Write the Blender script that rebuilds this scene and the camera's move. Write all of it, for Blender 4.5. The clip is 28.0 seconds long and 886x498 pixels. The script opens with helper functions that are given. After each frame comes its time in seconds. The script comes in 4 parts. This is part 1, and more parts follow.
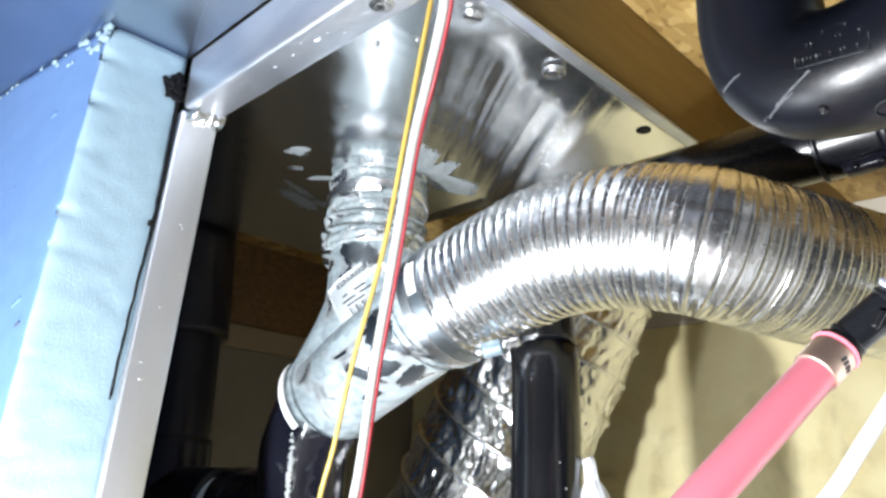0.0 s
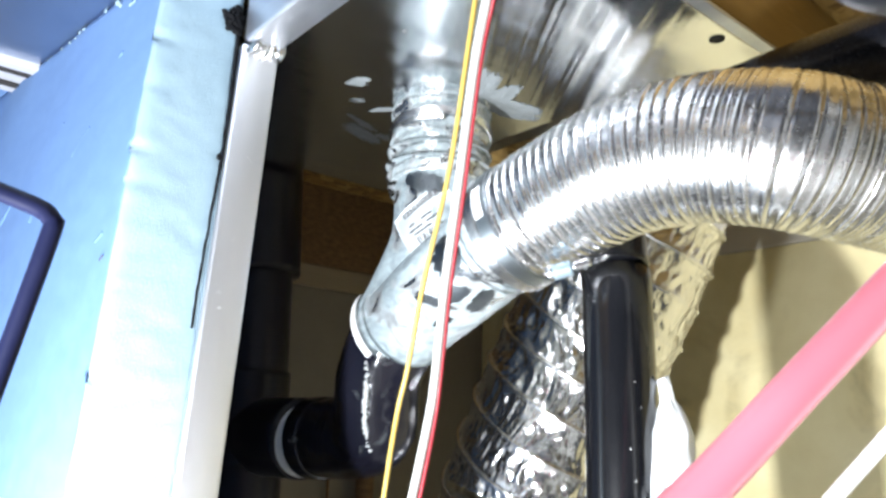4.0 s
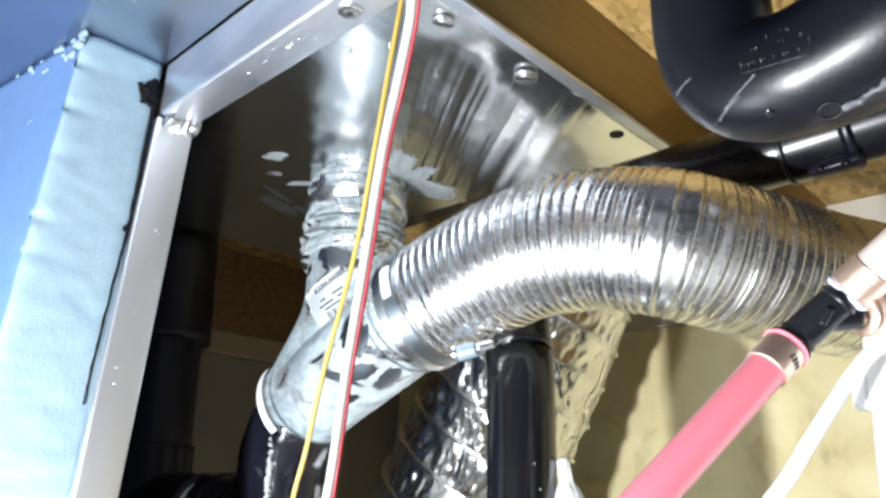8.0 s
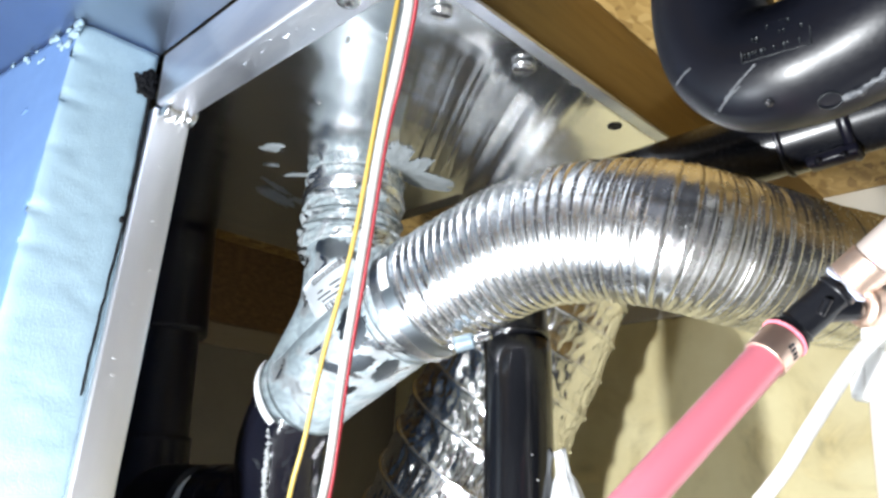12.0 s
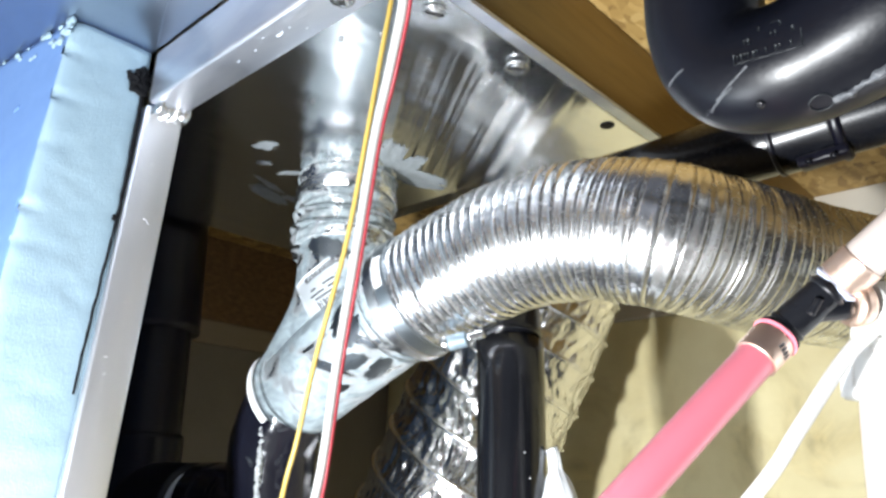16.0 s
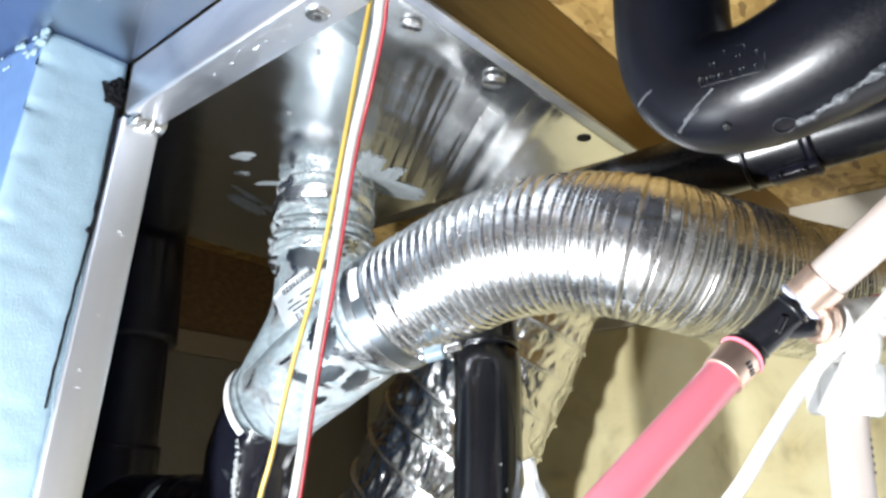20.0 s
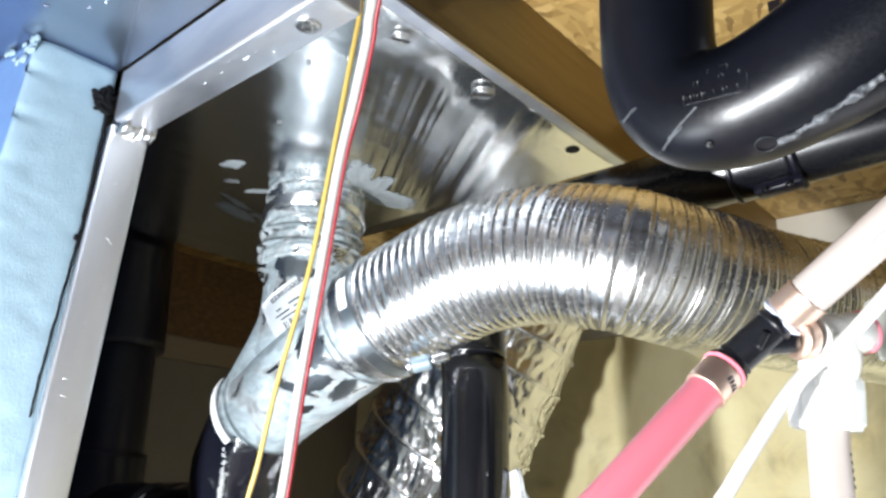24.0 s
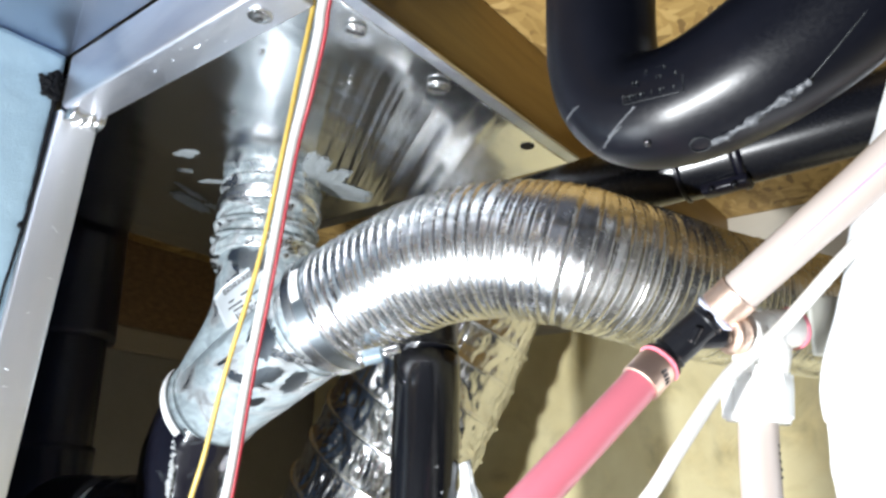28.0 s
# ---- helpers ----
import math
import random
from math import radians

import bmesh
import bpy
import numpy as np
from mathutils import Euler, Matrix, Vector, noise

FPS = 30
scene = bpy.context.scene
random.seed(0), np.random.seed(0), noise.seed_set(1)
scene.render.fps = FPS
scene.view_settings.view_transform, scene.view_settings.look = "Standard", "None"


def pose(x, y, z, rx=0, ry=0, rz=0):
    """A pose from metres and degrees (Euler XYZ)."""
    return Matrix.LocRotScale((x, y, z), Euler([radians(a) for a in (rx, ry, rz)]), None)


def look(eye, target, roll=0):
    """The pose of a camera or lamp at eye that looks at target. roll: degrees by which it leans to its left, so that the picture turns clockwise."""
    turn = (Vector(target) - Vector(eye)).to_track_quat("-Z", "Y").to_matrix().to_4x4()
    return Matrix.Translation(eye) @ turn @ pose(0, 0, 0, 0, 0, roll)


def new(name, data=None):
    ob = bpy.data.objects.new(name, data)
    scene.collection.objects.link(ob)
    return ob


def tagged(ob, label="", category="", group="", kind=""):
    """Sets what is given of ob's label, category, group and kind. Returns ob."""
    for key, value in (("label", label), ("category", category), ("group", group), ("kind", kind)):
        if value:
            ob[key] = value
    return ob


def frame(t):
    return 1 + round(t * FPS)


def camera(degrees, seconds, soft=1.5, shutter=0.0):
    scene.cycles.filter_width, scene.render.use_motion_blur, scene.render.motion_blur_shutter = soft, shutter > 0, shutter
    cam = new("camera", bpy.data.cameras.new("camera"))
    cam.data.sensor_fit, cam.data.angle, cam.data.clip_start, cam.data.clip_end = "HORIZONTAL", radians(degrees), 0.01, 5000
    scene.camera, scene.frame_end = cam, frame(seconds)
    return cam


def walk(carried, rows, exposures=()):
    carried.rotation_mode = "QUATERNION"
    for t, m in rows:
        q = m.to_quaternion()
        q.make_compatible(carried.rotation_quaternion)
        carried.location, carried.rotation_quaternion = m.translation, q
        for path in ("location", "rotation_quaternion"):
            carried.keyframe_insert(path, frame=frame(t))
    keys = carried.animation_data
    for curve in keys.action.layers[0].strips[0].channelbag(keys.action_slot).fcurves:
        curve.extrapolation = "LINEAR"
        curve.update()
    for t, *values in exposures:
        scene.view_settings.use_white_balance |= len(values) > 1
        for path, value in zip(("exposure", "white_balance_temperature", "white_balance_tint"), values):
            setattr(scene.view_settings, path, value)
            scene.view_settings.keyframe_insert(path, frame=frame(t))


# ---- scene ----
cam = camera(62.0, 28.0, soft=2.8, shutter=0.7)
PATH = [
    (0, (-0.0134, -0.0042, 1.2998), (-0.6906, 0.6659, 1.6038), 2.78),
    (0.5, (-0.0136, -0.0041, 1.2992), (-0.6950, 0.6606, 1.6054), 2.70),
    (1, (-0.0121, -0.0025, 1.2976), (-0.6937, 0.6660, 1.5954), 2.47),
    (1.5, (-0.0115, -0.0009, 1.2970), (-0.6918, 0.6696, 1.5929), 2.23),
    (2, (-0.0170, -0.0013, 1.2894), (-0.7394, 0.6389, 1.5510), 2.17),
    (2.5, (-0.0282, 0.0011, 1.2780), (-0.7857, 0.6163, 1.4965), 2.19),
    (3, (-0.0285, 0.0021, 1.2762), (-0.7873, 0.6176, 1.4894), 2.17),
    (3.5, (-0.0246, 0.0029, 1.2791), (-0.7759, 0.6247, 1.5005), 1.71),
    (4, (-0.0234, 0.0015, 1.2831), (-0.7721, 0.6247, 1.5086), 2.06),
    (4.5, (-0.0120, -0.0011, 1.2957), (-0.7232, 0.6511, 1.5582), 2.54),
    (6.5, (-0.0033, 0.0007, 1.2979), (-0.6864, 0.6616, 1.6088), 3.16),
    (7, (0.0000, 0.0001, 1.2990), (-0.6749, 0.6672, 1.6144), 2.85),
    (7.5, (0.0020, 0.0020, 1.2977), (-0.6665, 0.6779, 1.6079), 2.40),
    (8, (0.0032, 0.0034, 1.2962), (-0.6635, 0.6804, 1.6082), 2.22),
    (8.5, (0.0036, 0.0034, 1.2969), (-0.6603, 0.6846, 1.6054), 1.98),
    (9, (0.0027, 0.0044, 1.2957), (-0.6609, 0.6865, 1.6029), 1.98),
    (9.5, (0.0043, 0.0039, 1.2962), (-0.6580, 0.6866, 1.6050), 1.91),
    (10, (0.0042, 0.0035, 1.2955), (-0.6579, 0.6861, 1.6048), 1.90),
    (10.5, (0.0014, 0.0030, 1.2979), (-0.6656, 0.6799, 1.6092), 2.08),
    (11, (-0.0000, -0.0000, 1.3000), (-0.6678, 0.6749, 1.6139), 2.22),
    (11.5, (0.0025, 0.0040, 1.2962), (-0.6611, 0.6879, 1.5995), 1.73),
    (12, (0.0014, 0.0035, 1.2952), (-0.6638, 0.6861, 1.5980), 2.18),
    (12.5, (0.0039, 0.0068, 1.2922), (-0.6559, 0.6973, 1.5885), 1.70),
    (14.5, (0.0024, 0.0016, 1.2968), (-0.6589, 0.6885, 1.5980), 1.94),
    (15, (-0.0006, 0.0000, 1.2987), (-0.6693, 0.6799, 1.5999), 2.54),
    (15.5, (0.0025, 0.0032, 1.2964), (-0.6576, 0.6926, 1.5945), 2.07),
    (16, (0.0021, 0.0016, 1.2957), (-0.6562, 0.6920, 1.5958), 2.08),
    (16.5, (0.0037, 0.0024, 1.2967), (-0.6507, 0.6968, 1.5962), 1.68),
    (17, (0.0082, 0.0035, 1.2986), (-0.6335, 0.7082, 1.6011), 1.37),
    (17.5, (0.0040, -0.0006, 1.3013), (-0.6449, 0.6961, 1.6072), 2.07),
    (18, (0.0093, 0.0041, 1.2991), (-0.6332, 0.7075, 1.6030), 1.48),
    (18.5, (0.0093, 0.0038, 1.3003), (-0.6337, 0.7064, 1.6051), 1.65),
    (19, (0.0091, 0.0040, 1.2992), (-0.6327, 0.7073, 1.6048), 1.82),
    (19.5, (0.0075, 0.0014, 1.3008), (-0.6346, 0.7041, 1.6075), 1.84),
    (20, (0.0093, 0.0026, 1.3016), (-0.6304, 0.7066, 1.6100), 1.72),
    (20.5, (0.0095, 0.0012, 1.3024), (-0.6282, 0.7062, 1.6128), 1.71),
    (21, (0.0099, 0.0022, 1.3023), (-0.6287, 0.7076, 1.6099), 1.66),
    (21.5, (0.0103, 0.0023, 1.3019), (-0.6282, 0.7076, 1.6101), 1.53),
    (23.5, (0.0128, 0.0014, 1.3050), (-0.6198, 0.7083, 1.6214), 2.09),
    (24, (0.0138, 0.0015, 1.3048), (-0.6151, 0.7114, 1.6218), 1.96),
    (24.5, (0.0127, 0.0004, 1.3049), (-0.6180, 0.7078, 1.6242), 2.20),
    (25, (0.0201, 0.0007, 1.3047), (-0.5811, 0.7325, 1.6257), 2.43),
    (25.5, (0.0252, 0.0049, 1.3057), (-0.5640, 0.7466, 1.6262), 2.25),
    (26, (0.0220, 0.0038, 1.3046), (-0.5749, 0.7418, 1.6191), 2.28),
    (26.5, (0.0228, 0.0049, 1.3055), (-0.5756, 0.7419, 1.6197), 1.94),
    (27, (0.0246, 0.0078, 1.3016), (-0.5713, 0.7492, 1.6101), 1.69),
    (27.5, (0.0222, 0.0048, 1.3030), (-0.5775, 0.7434, 1.6111), 1.91),
    (28, (0.0250, 0.0062, 1.3034), (-0.5676, 0.7491, 1.6146), 1.85),
]
# the lens opens a little while it looks down
EXPOSURES = [(0.0, 0.17), (1.5, 0.2), (2.5, 0.4), (4.0, 0.4), (6.5, 0.15), (20.0, 0.13), (24.0, 0.1), (25.5, 0.07), (28.0, 0.02)]
walk(cam, [(t, look(eye, target, roll)) for t, eye, target, roll in PATH], EXPOSURES)

# ---- light ----
world = bpy.data.worlds.new("basement_air")
scene.world = world
world.use_nodes = True
world.node_tree.nodes["Background"].inputs[0].default_value = (0.6, 0.7, 1.0, 1)
world.node_tree.nodes["Background"].inputs[1].default_value = 0.01
scene.view_settings.exposure = 0.0


def lamp(name, kind, place, aim, watts, colour, size):
    data = bpy.data.lights.new(name, kind)
    data.energy, data.color = watts, colour
    if kind == "AREA":
        data.shape, data.size = "DISK", size
    else:
        data.shadow_soft_size = size
    ob = new(name, data)
    ob.matrix_world = look(place, aim)
    return ob


# the work light standing low behind the lens
lamp("work_light", "POINT", (-0.31, -0.34, 0.90), (-0.5, 0.5, 1.5), 116.0, (0.935, 0.97, 1.0), 0.026)
# cool fill lamp, added under the foam board to whiten its lower part
lamp("room_light", "AREA", (-0.60, 0.04, 0.98), (-0.735, 0.22, 1.24), 6.0, (0.86, 0.93, 1.0), 0.10)


# ---- materials ----
def mat(name, colour, rough=0.5, metal=0.0, tint=None, scale=40.0, spread=0.5, bump=0.1, fine=400.0, stretch=(1, 1, 1), extra=None, space="Object"):
    """A surface with a coarse and a fine variation of colour, roughness and relief."""
    m = bpy.data.materials.new(name)
    m.use_nodes = True
    nt = m.node_tree
    b = nt.nodes["Principled BSDF"]
    tc = nt.nodes.new("ShaderNodeTexCoord")
    mp = nt.nodes.new("ShaderNodeMapping")
    mp.inputs["Scale"].default_value = stretch
    nt.links.new(tc.outputs[space], mp.inputs[0])
    n1 = nt.nodes.new("ShaderNodeTexNoise")
    n1.inputs["Scale"].default_value, n1.inputs["Detail"].default_value = scale, 6
    n2 = nt.nodes.new("ShaderNodeTexNoise")
    n2.inputs["Scale"].default_value, n2.inputs["Detail"].default_value = fine, 3
    for n in (n1, n2):
        nt.links.new(mp.outputs[0], n.inputs["Vector"])
    ramp = nt.nodes.new("ShaderNodeValToRGB")
    ramp.color_ramp.elements[0].position, ramp.color_ramp.elements[1].position = 0.5 - spread / 2, 0.5 + spread / 2
    ramp.color_ramp.elements[0].color = (*colour, 1)
    ramp.color_ramp.elements[1].color = (*(tint or [min(1, c * 1.25) for c in colour]), 1)
    nt.links.new(n1.outputs[0], ramp.inputs[0])
    nt.links.new(ramp.outputs[0], b.inputs["Base Color"])
    rr = nt.nodes.new("ShaderNodeMapRange")
    rr.inputs["To Min"].default_value, rr.inputs["To Max"].default_value = max(0.02, rough * 0.75), min(1, rough * 1.3)
    nt.links.new(n2.outputs[0], rr.inputs[0])
    nt.links.new(rr.outputs[0], b.inputs["Roughness"])
    b.inputs["Metallic"].default_value = metal
    mixh = nt.nodes.new("ShaderNodeMath")
    mixh.operation = "MULTIPLY_ADD"
    mixh.inputs[1].default_value = 0.3
    nt.links.new(n2.outputs[0], mixh.inputs[0])
    nt.links.new(n1.outputs[0], mixh.inputs[2])
    bp = nt.nodes.new("ShaderNodeBump")
    bp.inputs["Strength"].default_value, bp.inputs["Distance"].default_value = bump, 0.004
    nt.links.new(mixh.outputs[0], bp.inputs["Height"])
    nt.links.new(bp.outputs[0], b.inputs["Normal"])
    if extra:
        extra(nt, b, mp, ramp, bp)
    return m


def blotched(top, top_rough, scale, low, high, seed=0.0):
    """Patches of a second matt coat with brushed edges over the first surface."""
    def add(nt, b, mp, ramp, bp):
        n = nt.nodes.new("ShaderNodeTexNoise")
        n.noise_dimensions = "4D"
        n.inputs["W"].default_value = seed
        n.inputs["Scale"].default_value, n.inputs["Detail"].default_value, n.inputs["Distortion"].default_value = scale, 7, 1.1
        nt.links.new(mp.outputs[0], n.inputs["Vector"])
        r = nt.nodes.new("ShaderNodeMapRange")
        r.inputs["From Min"].default_value, r.inputs["From Max"].default_value = low, high
        nt.links.new(n.outputs[0], r.inputs[0])
        mx = nt.nodes.new("ShaderNodeMix")
        mx.data_type = "RGBA"
        nt.links.new(r.outputs[0], mx.inputs["Factor"])
        nt.links.new(ramp.outputs[0], mx.inputs["A"])
        coat = nt.nodes.new("ShaderNodeTexNoise")
        coat.inputs["Scale"].default_value, coat.inputs["Detail"].default_value, coat.inputs["Distortion"].default_value = scale * 2.6, 6, 1.2
        nt.links.new(mp.outputs[0], coat.inputs["Vector"])
        hue = nt.nodes.new("ShaderNodeValToRGB")
        hue.color_ramp.elements[0].position, hue.color_ramp.elements[0].color = 0.35, (*[c * 0.72 for c in top], 1)
        hue.color_ramp.elements[1].position, hue.color_ramp.elements[1].color = 0.68, (*[min(1, c * 1.35) for c in top], 1)
        nt.links.new(coat.outputs[0], hue.inputs[0])
        nt.links.new(hue.outputs[0], mx.inputs["B"])
        nt.links.new(mx.outputs["Result"], b.inputs["Base Color"])
        keep = b.inputs["Roughness"].links[0].from_socket
        m2 = nt.nodes.new("ShaderNodeMix")
        nt.links.new(r.outputs[0], m2.inputs["Factor"])
        nt.links.new(keep, m2.inputs["A"])
        m2.inputs["B"].default_value = top_rough
        nt.links.new(m2.outputs["Result"], b.inputs["Roughness"])
        m3 = nt.nodes.new("ShaderNodeMath")
        m3.operation = "MULTIPLY_ADD"
        m3.inputs[1].default_value, m3.inputs[2].default_value = -b.inputs["Metallic"].default_value, b.inputs["Metallic"].default_value
        nt.links.new(r.outputs[0], m3.inputs[0])
        nt.links.new(m3.outputs[0], b.inputs["Metallic"])
    return add


def coated(weight, rough):
    def add(nt, b, mp, ramp, bp):
        b.inputs["Coat Weight"].default_value, b.inputs["Coat Roughness"].default_value = weight, rough
    return add


def satin(nt, b, mp, ramp, bp):
    b.inputs["Specular IOR Level"].default_value = 0.42


def faint_gloss(nt, b, mp, ramp, bp):
    b.inputs["Specular IOR Level"].default_value = 0.31


def dull(nt, b, mp, ramp, bp):
    b.inputs["Specular IOR Level"].default_value = 0.12


def flakes(nt, b, mp, ramp, bp):
    """Pressed wood strands: two crossed layers of long chips in several tones, with dark gaps."""
    warp = nt.nodes.new("ShaderNodeTexNoise")
    warp.inputs["Scale"].default_value, warp.inputs["Detail"].default_value = 14, 3
    nt.links.new(mp.outputs[0], warp.inputs["Vector"])
    tones = []
    for scale, squeeze in ((24, (1, 3.2, 1.6)), (30, (3.4, 1, 1.6))):
        add = nt.nodes.new("ShaderNodeVectorMath")
        add.operation = "MULTIPLY_ADD"
        add.inputs[1].default_value = (0.035, 0.035, 0.035)
        nt.links.new(warp.outputs["Color"], add.inputs[0])
        nt.links.new(mp.outputs[0], add.inputs[2])
        sq = nt.nodes.new("ShaderNodeVectorMath")
        sq.operation = "MULTIPLY"
        sq.inputs[1].default_value = squeeze
        nt.links.new(add.outputs[0], sq.inputs[0])
        v = nt.nodes.new("ShaderNodeTexVoronoi")
        v.inputs["Scale"].default_value = scale
        nt.links.new(sq.outputs[0], v.inputs["Vector"])
        bw = nt.nodes.new("ShaderNodeSeparateColor")
        nt.links.new(v.outputs["Color"], bw.inputs[0])
        tones.append(bw)
    pick = nt.nodes.new("ShaderNodeMix")
    step = nt.nodes.new("ShaderNodeMath")
    step.operation, step.inputs[1].default_value = "GREATER_THAN", 0.45
    nt.links.new(tones[1].outputs[1], step.inputs[0])
    nt.links.new(step.outputs[0], pick.inputs["Factor"])
    nt.links.new(tones[0].outputs[0], pick.inputs["A"])
    nt.links.new(tones[1].outputs[0], pick.inputs["B"])
    hue = nt.nodes.new("ShaderNodeValToRGB")
    e = hue.color_ramp.elements
    e[0].position, e[0].color = 0.0, (0.08, 0.04, 0.01, 1)
    e[1].position, e[1].color = 1.0, (0.52, 0.37, 0.15, 1)
    for p, c in ((0.18, (0.22, 0.13, 0.035, 1)), (0.5, (0.33, 0.21, 0.062, 1)), (0.8, (0.42, 0.28, 0.095, 1))):
        e.new(p).color = c
    nt.links.new(pick.outputs["Result"], hue.inputs[0])
    mx = nt.nodes.new("ShaderNodeMix")
    mx.data_type, mx.inputs["Factor"].default_value = "RGBA", 0.2
    nt.links.new(hue.outputs[0], mx.inputs["A"])
    nt.links.new(ramp.outputs[0], mx.inputs["B"])
    nt.links.new(mx.outputs["Result"], b.inputs["Base Color"])
    nt.links.new(pick.outputs["Result"], bp.inputs["Height"])


GALV = mat("galvanised_sheet", (0.83, 0.85, 0.865), 0.18, 1.0, (0.91, 0.92, 0.93), 14, 0.7, 0.04, 500, (1.0, 0.35, 1.0))
ALU = mat("mill_aluminium", (0.62, 0.66, 0.76), 0.40, 1.0, (0.86, 0.88, 0.93), 34, 0.5, 0.13, 420, (0.25, 1, 1))
POSTM = mat("brushed_post_aluminium", (0.70, 0.71, 0.74), 0.42, 1.0, (0.82, 0.83, 0.85), 24, 0.6, 0.05, 700, (1, 1, 0.12))
FLEX = mat("flex_aluminium", (0.80, 0.81, 0.825), 0.25, 1.0, (0.90, 0.902, 0.91), 25, 0.6, 0.015, 200)
FOIL = mat("mylar_foil", (0.86, 0.87, 0.885), 0.18, 1.0, (0.93, 0.93, 0.93), 70, 0.6, 0.4, 190)
# Smooth tin of the cuff, its dark reflection put into the colour
CUFFM = mat("tin_dark_reflection", (0.30, 0.34, 0.37), 0.3, 1.0, (0.42, 0.46, 0.49), 30, 0.6, 0.1, 400)
WYEM = mat("mastic_smeared_tin", (0.50, 0.52, 0.53), 0.24, 1.0, (0.70, 0.72, 0.73), 30, 0.6, 0.2, 400, stretch=(0.8, 1.0, 1.2), extra=blotched((0.24, 0.285, 0.305), 0.5, 19, 0.37, 0.50, 1.7))
TAPEM = mat("mastic_tape", (0.62, 0.65, 0.67), 0.26, 1.0, (0.8, 0.82, 0.83), 40, 0.6, 0.35, 300, extra=blotched((0.25, 0.29, 0.305), 0.55, 30, 0.44, 0.54, 3.0))
SMEAR = mat("grey_duct_sealant", (0.17, 0.19, 0.20), 0.5, 0.0, (0.24, 0.26, 0.27), 60, 0.6, 0.5, 300, (1, 1, 1))
BLACK = mat("black_abs", (0.004, 0.0043, 0.0058), 0.17, 0.0, (0.007, 0.0073, 0.009), 25, 0.6, 0.04, 500, extra=coated(0.3, 0.12))
PIPEM = mat("worn_black_abs", (0.003, 0.0035, 0.006), 0.25, 0.0, (0.005, 0.0055, 0.008), 25, 0.6, 0.02, 500, extra=satin)
BLACKW = mat("taped_black_duct", (0.005, 0.005, 0.010), 0.16, 0.0, (0.009, 0.009, 0.015), 25, 0.6, 0.12, 260, extra=blotched((0.05, 0.058, 0.062), 0.4, 22, 0.63, 0.76, 8.0))
BLACKM = mat("dull_black_abs", (0.0035, 0.0035, 0.008), 0.3, 0.0, (0.0055, 0.0055, 0.011), 25, 0.6, 0.05, 500, extra=faint_gloss)
FOAM = mat("blue_foam_board", (0.080, 0.160, 0.335), 0.85, 0.0, (0.098, 0.185, 0.365), 60, 0.6, 0.12, 700)
FOAMCUT = mat("cut_foam_edge", (0.180, 0.260, 0.315), 0.9, 0.0, (0.22, 0.305, 0.36), 20, 0.6, 0.3, 500)
JOIST = mat("joist_wood", (0.225, 0.137, 0.033), 0.5, 0.0, (0.32, 0.205, 0.058), 14, 0.6, 0.2, 300, (5, 0.6, 5), extra=blotched((0.24, 0.155, 0.048), 0.5, 9, 0.5, 0.75, 2.0))
OSB = mat("strand_board", (0.4, 0.25, 0.09), 0.65, 0.0, (0.52, 0.34, 0.14), 10, 0.7, 0.3, 200, extra=flakes)
WALLM = mat("tan_foundation_wall", (0.70, 0.60, 0.32), 0.85, 0.0, (0.86, 0.78, 0.49), 9, 0.5, 0.5, 90, extra=blotched((0.62, 0.52, 0.27), 0.9, 5, 0.52, 0.7, 4.0))
# Tan wall of the west side, with its deep shade put into the colour
WESTM = mat("shaded_foundation_wall", (0.145, 0.128, 0.102), 0.9, 0.0, (0.20, 0.178, 0.145), 6, 0.6, 0.4, 90)
# Rim board brown, darkened in its colour for the dim west corner
RIMM = mat("dimmed_brown_board", (0.10, 0.055, 0.022), 0.7, 0.0, (0.19, 0.11, 0.045), 22, 0.4, 0.3, 160, (1, 2.5, 5))
SILL = mat("weathered_sill_wood", (0.55, 0.51, 0.43), 0.75, 0.0, (0.63, 0.59, 0.51), 8, 0.7, 0.2, 120, (0.4, 3, 3))
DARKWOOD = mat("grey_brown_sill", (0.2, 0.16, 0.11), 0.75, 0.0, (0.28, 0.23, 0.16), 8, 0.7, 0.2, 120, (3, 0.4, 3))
CONC = mat("concrete_floor", (0.175, 0.17, 0.16), 0.8, 0.0, (0.24, 0.234, 0.22), 4, 0.7, 0.3, 80)
RED = mat("red_pex", (0.73, 0.185, 0.245), 0.35, 0.0, (0.77, 0.21, 0.27), 20, 0.6, 0.03, 300, extra=coated(0.6, 0.28))
WHITEP = mat("milky_pex", (0.42, 0.355, 0.32), 0.35, 0.0, (0.465, 0.40, 0.365), 18, 0.6, 0.03, 300, extra=coated(0.25, 0.25))
COPPER = mat("copper_ring", (0.80, 0.56, 0.43), 0.42, 1.0, (0.88, 0.70, 0.60), 60, 0.6, 0.1, 500)
TEE = mat("black_fitting", (0.004, 0.0045, 0.007), 0.3, 0.0, (0.008, 0.0085, 0.011), 60, 0.6, 0.1, 500)
PLASTIC = mat("white_plastic", (0.80, 0.80, 0.78), 0.4, 0.0, (0.85, 0.85, 0.83), 20, 0.6, 0.05, 300)
TRIMM = mat("dull_white_trim", (0.34, 0.35, 0.39), 0.5, 0.0, (0.40, 0.41, 0.45), 20, 0.6, 0.05, 300)
CLEAR = mat("translucent_plastic", (0.76, 0.75, 0.72), 0.25, 0.0, (0.82, 0.81, 0.78), 40, 0.6, 0.1, 300)
CABLE = mat("white_cable", (0.56, 0.545, 0.51), 0.4, 0.0, (0.62, 0.605, 0.57), 30, 0.6, 0.05, 300)
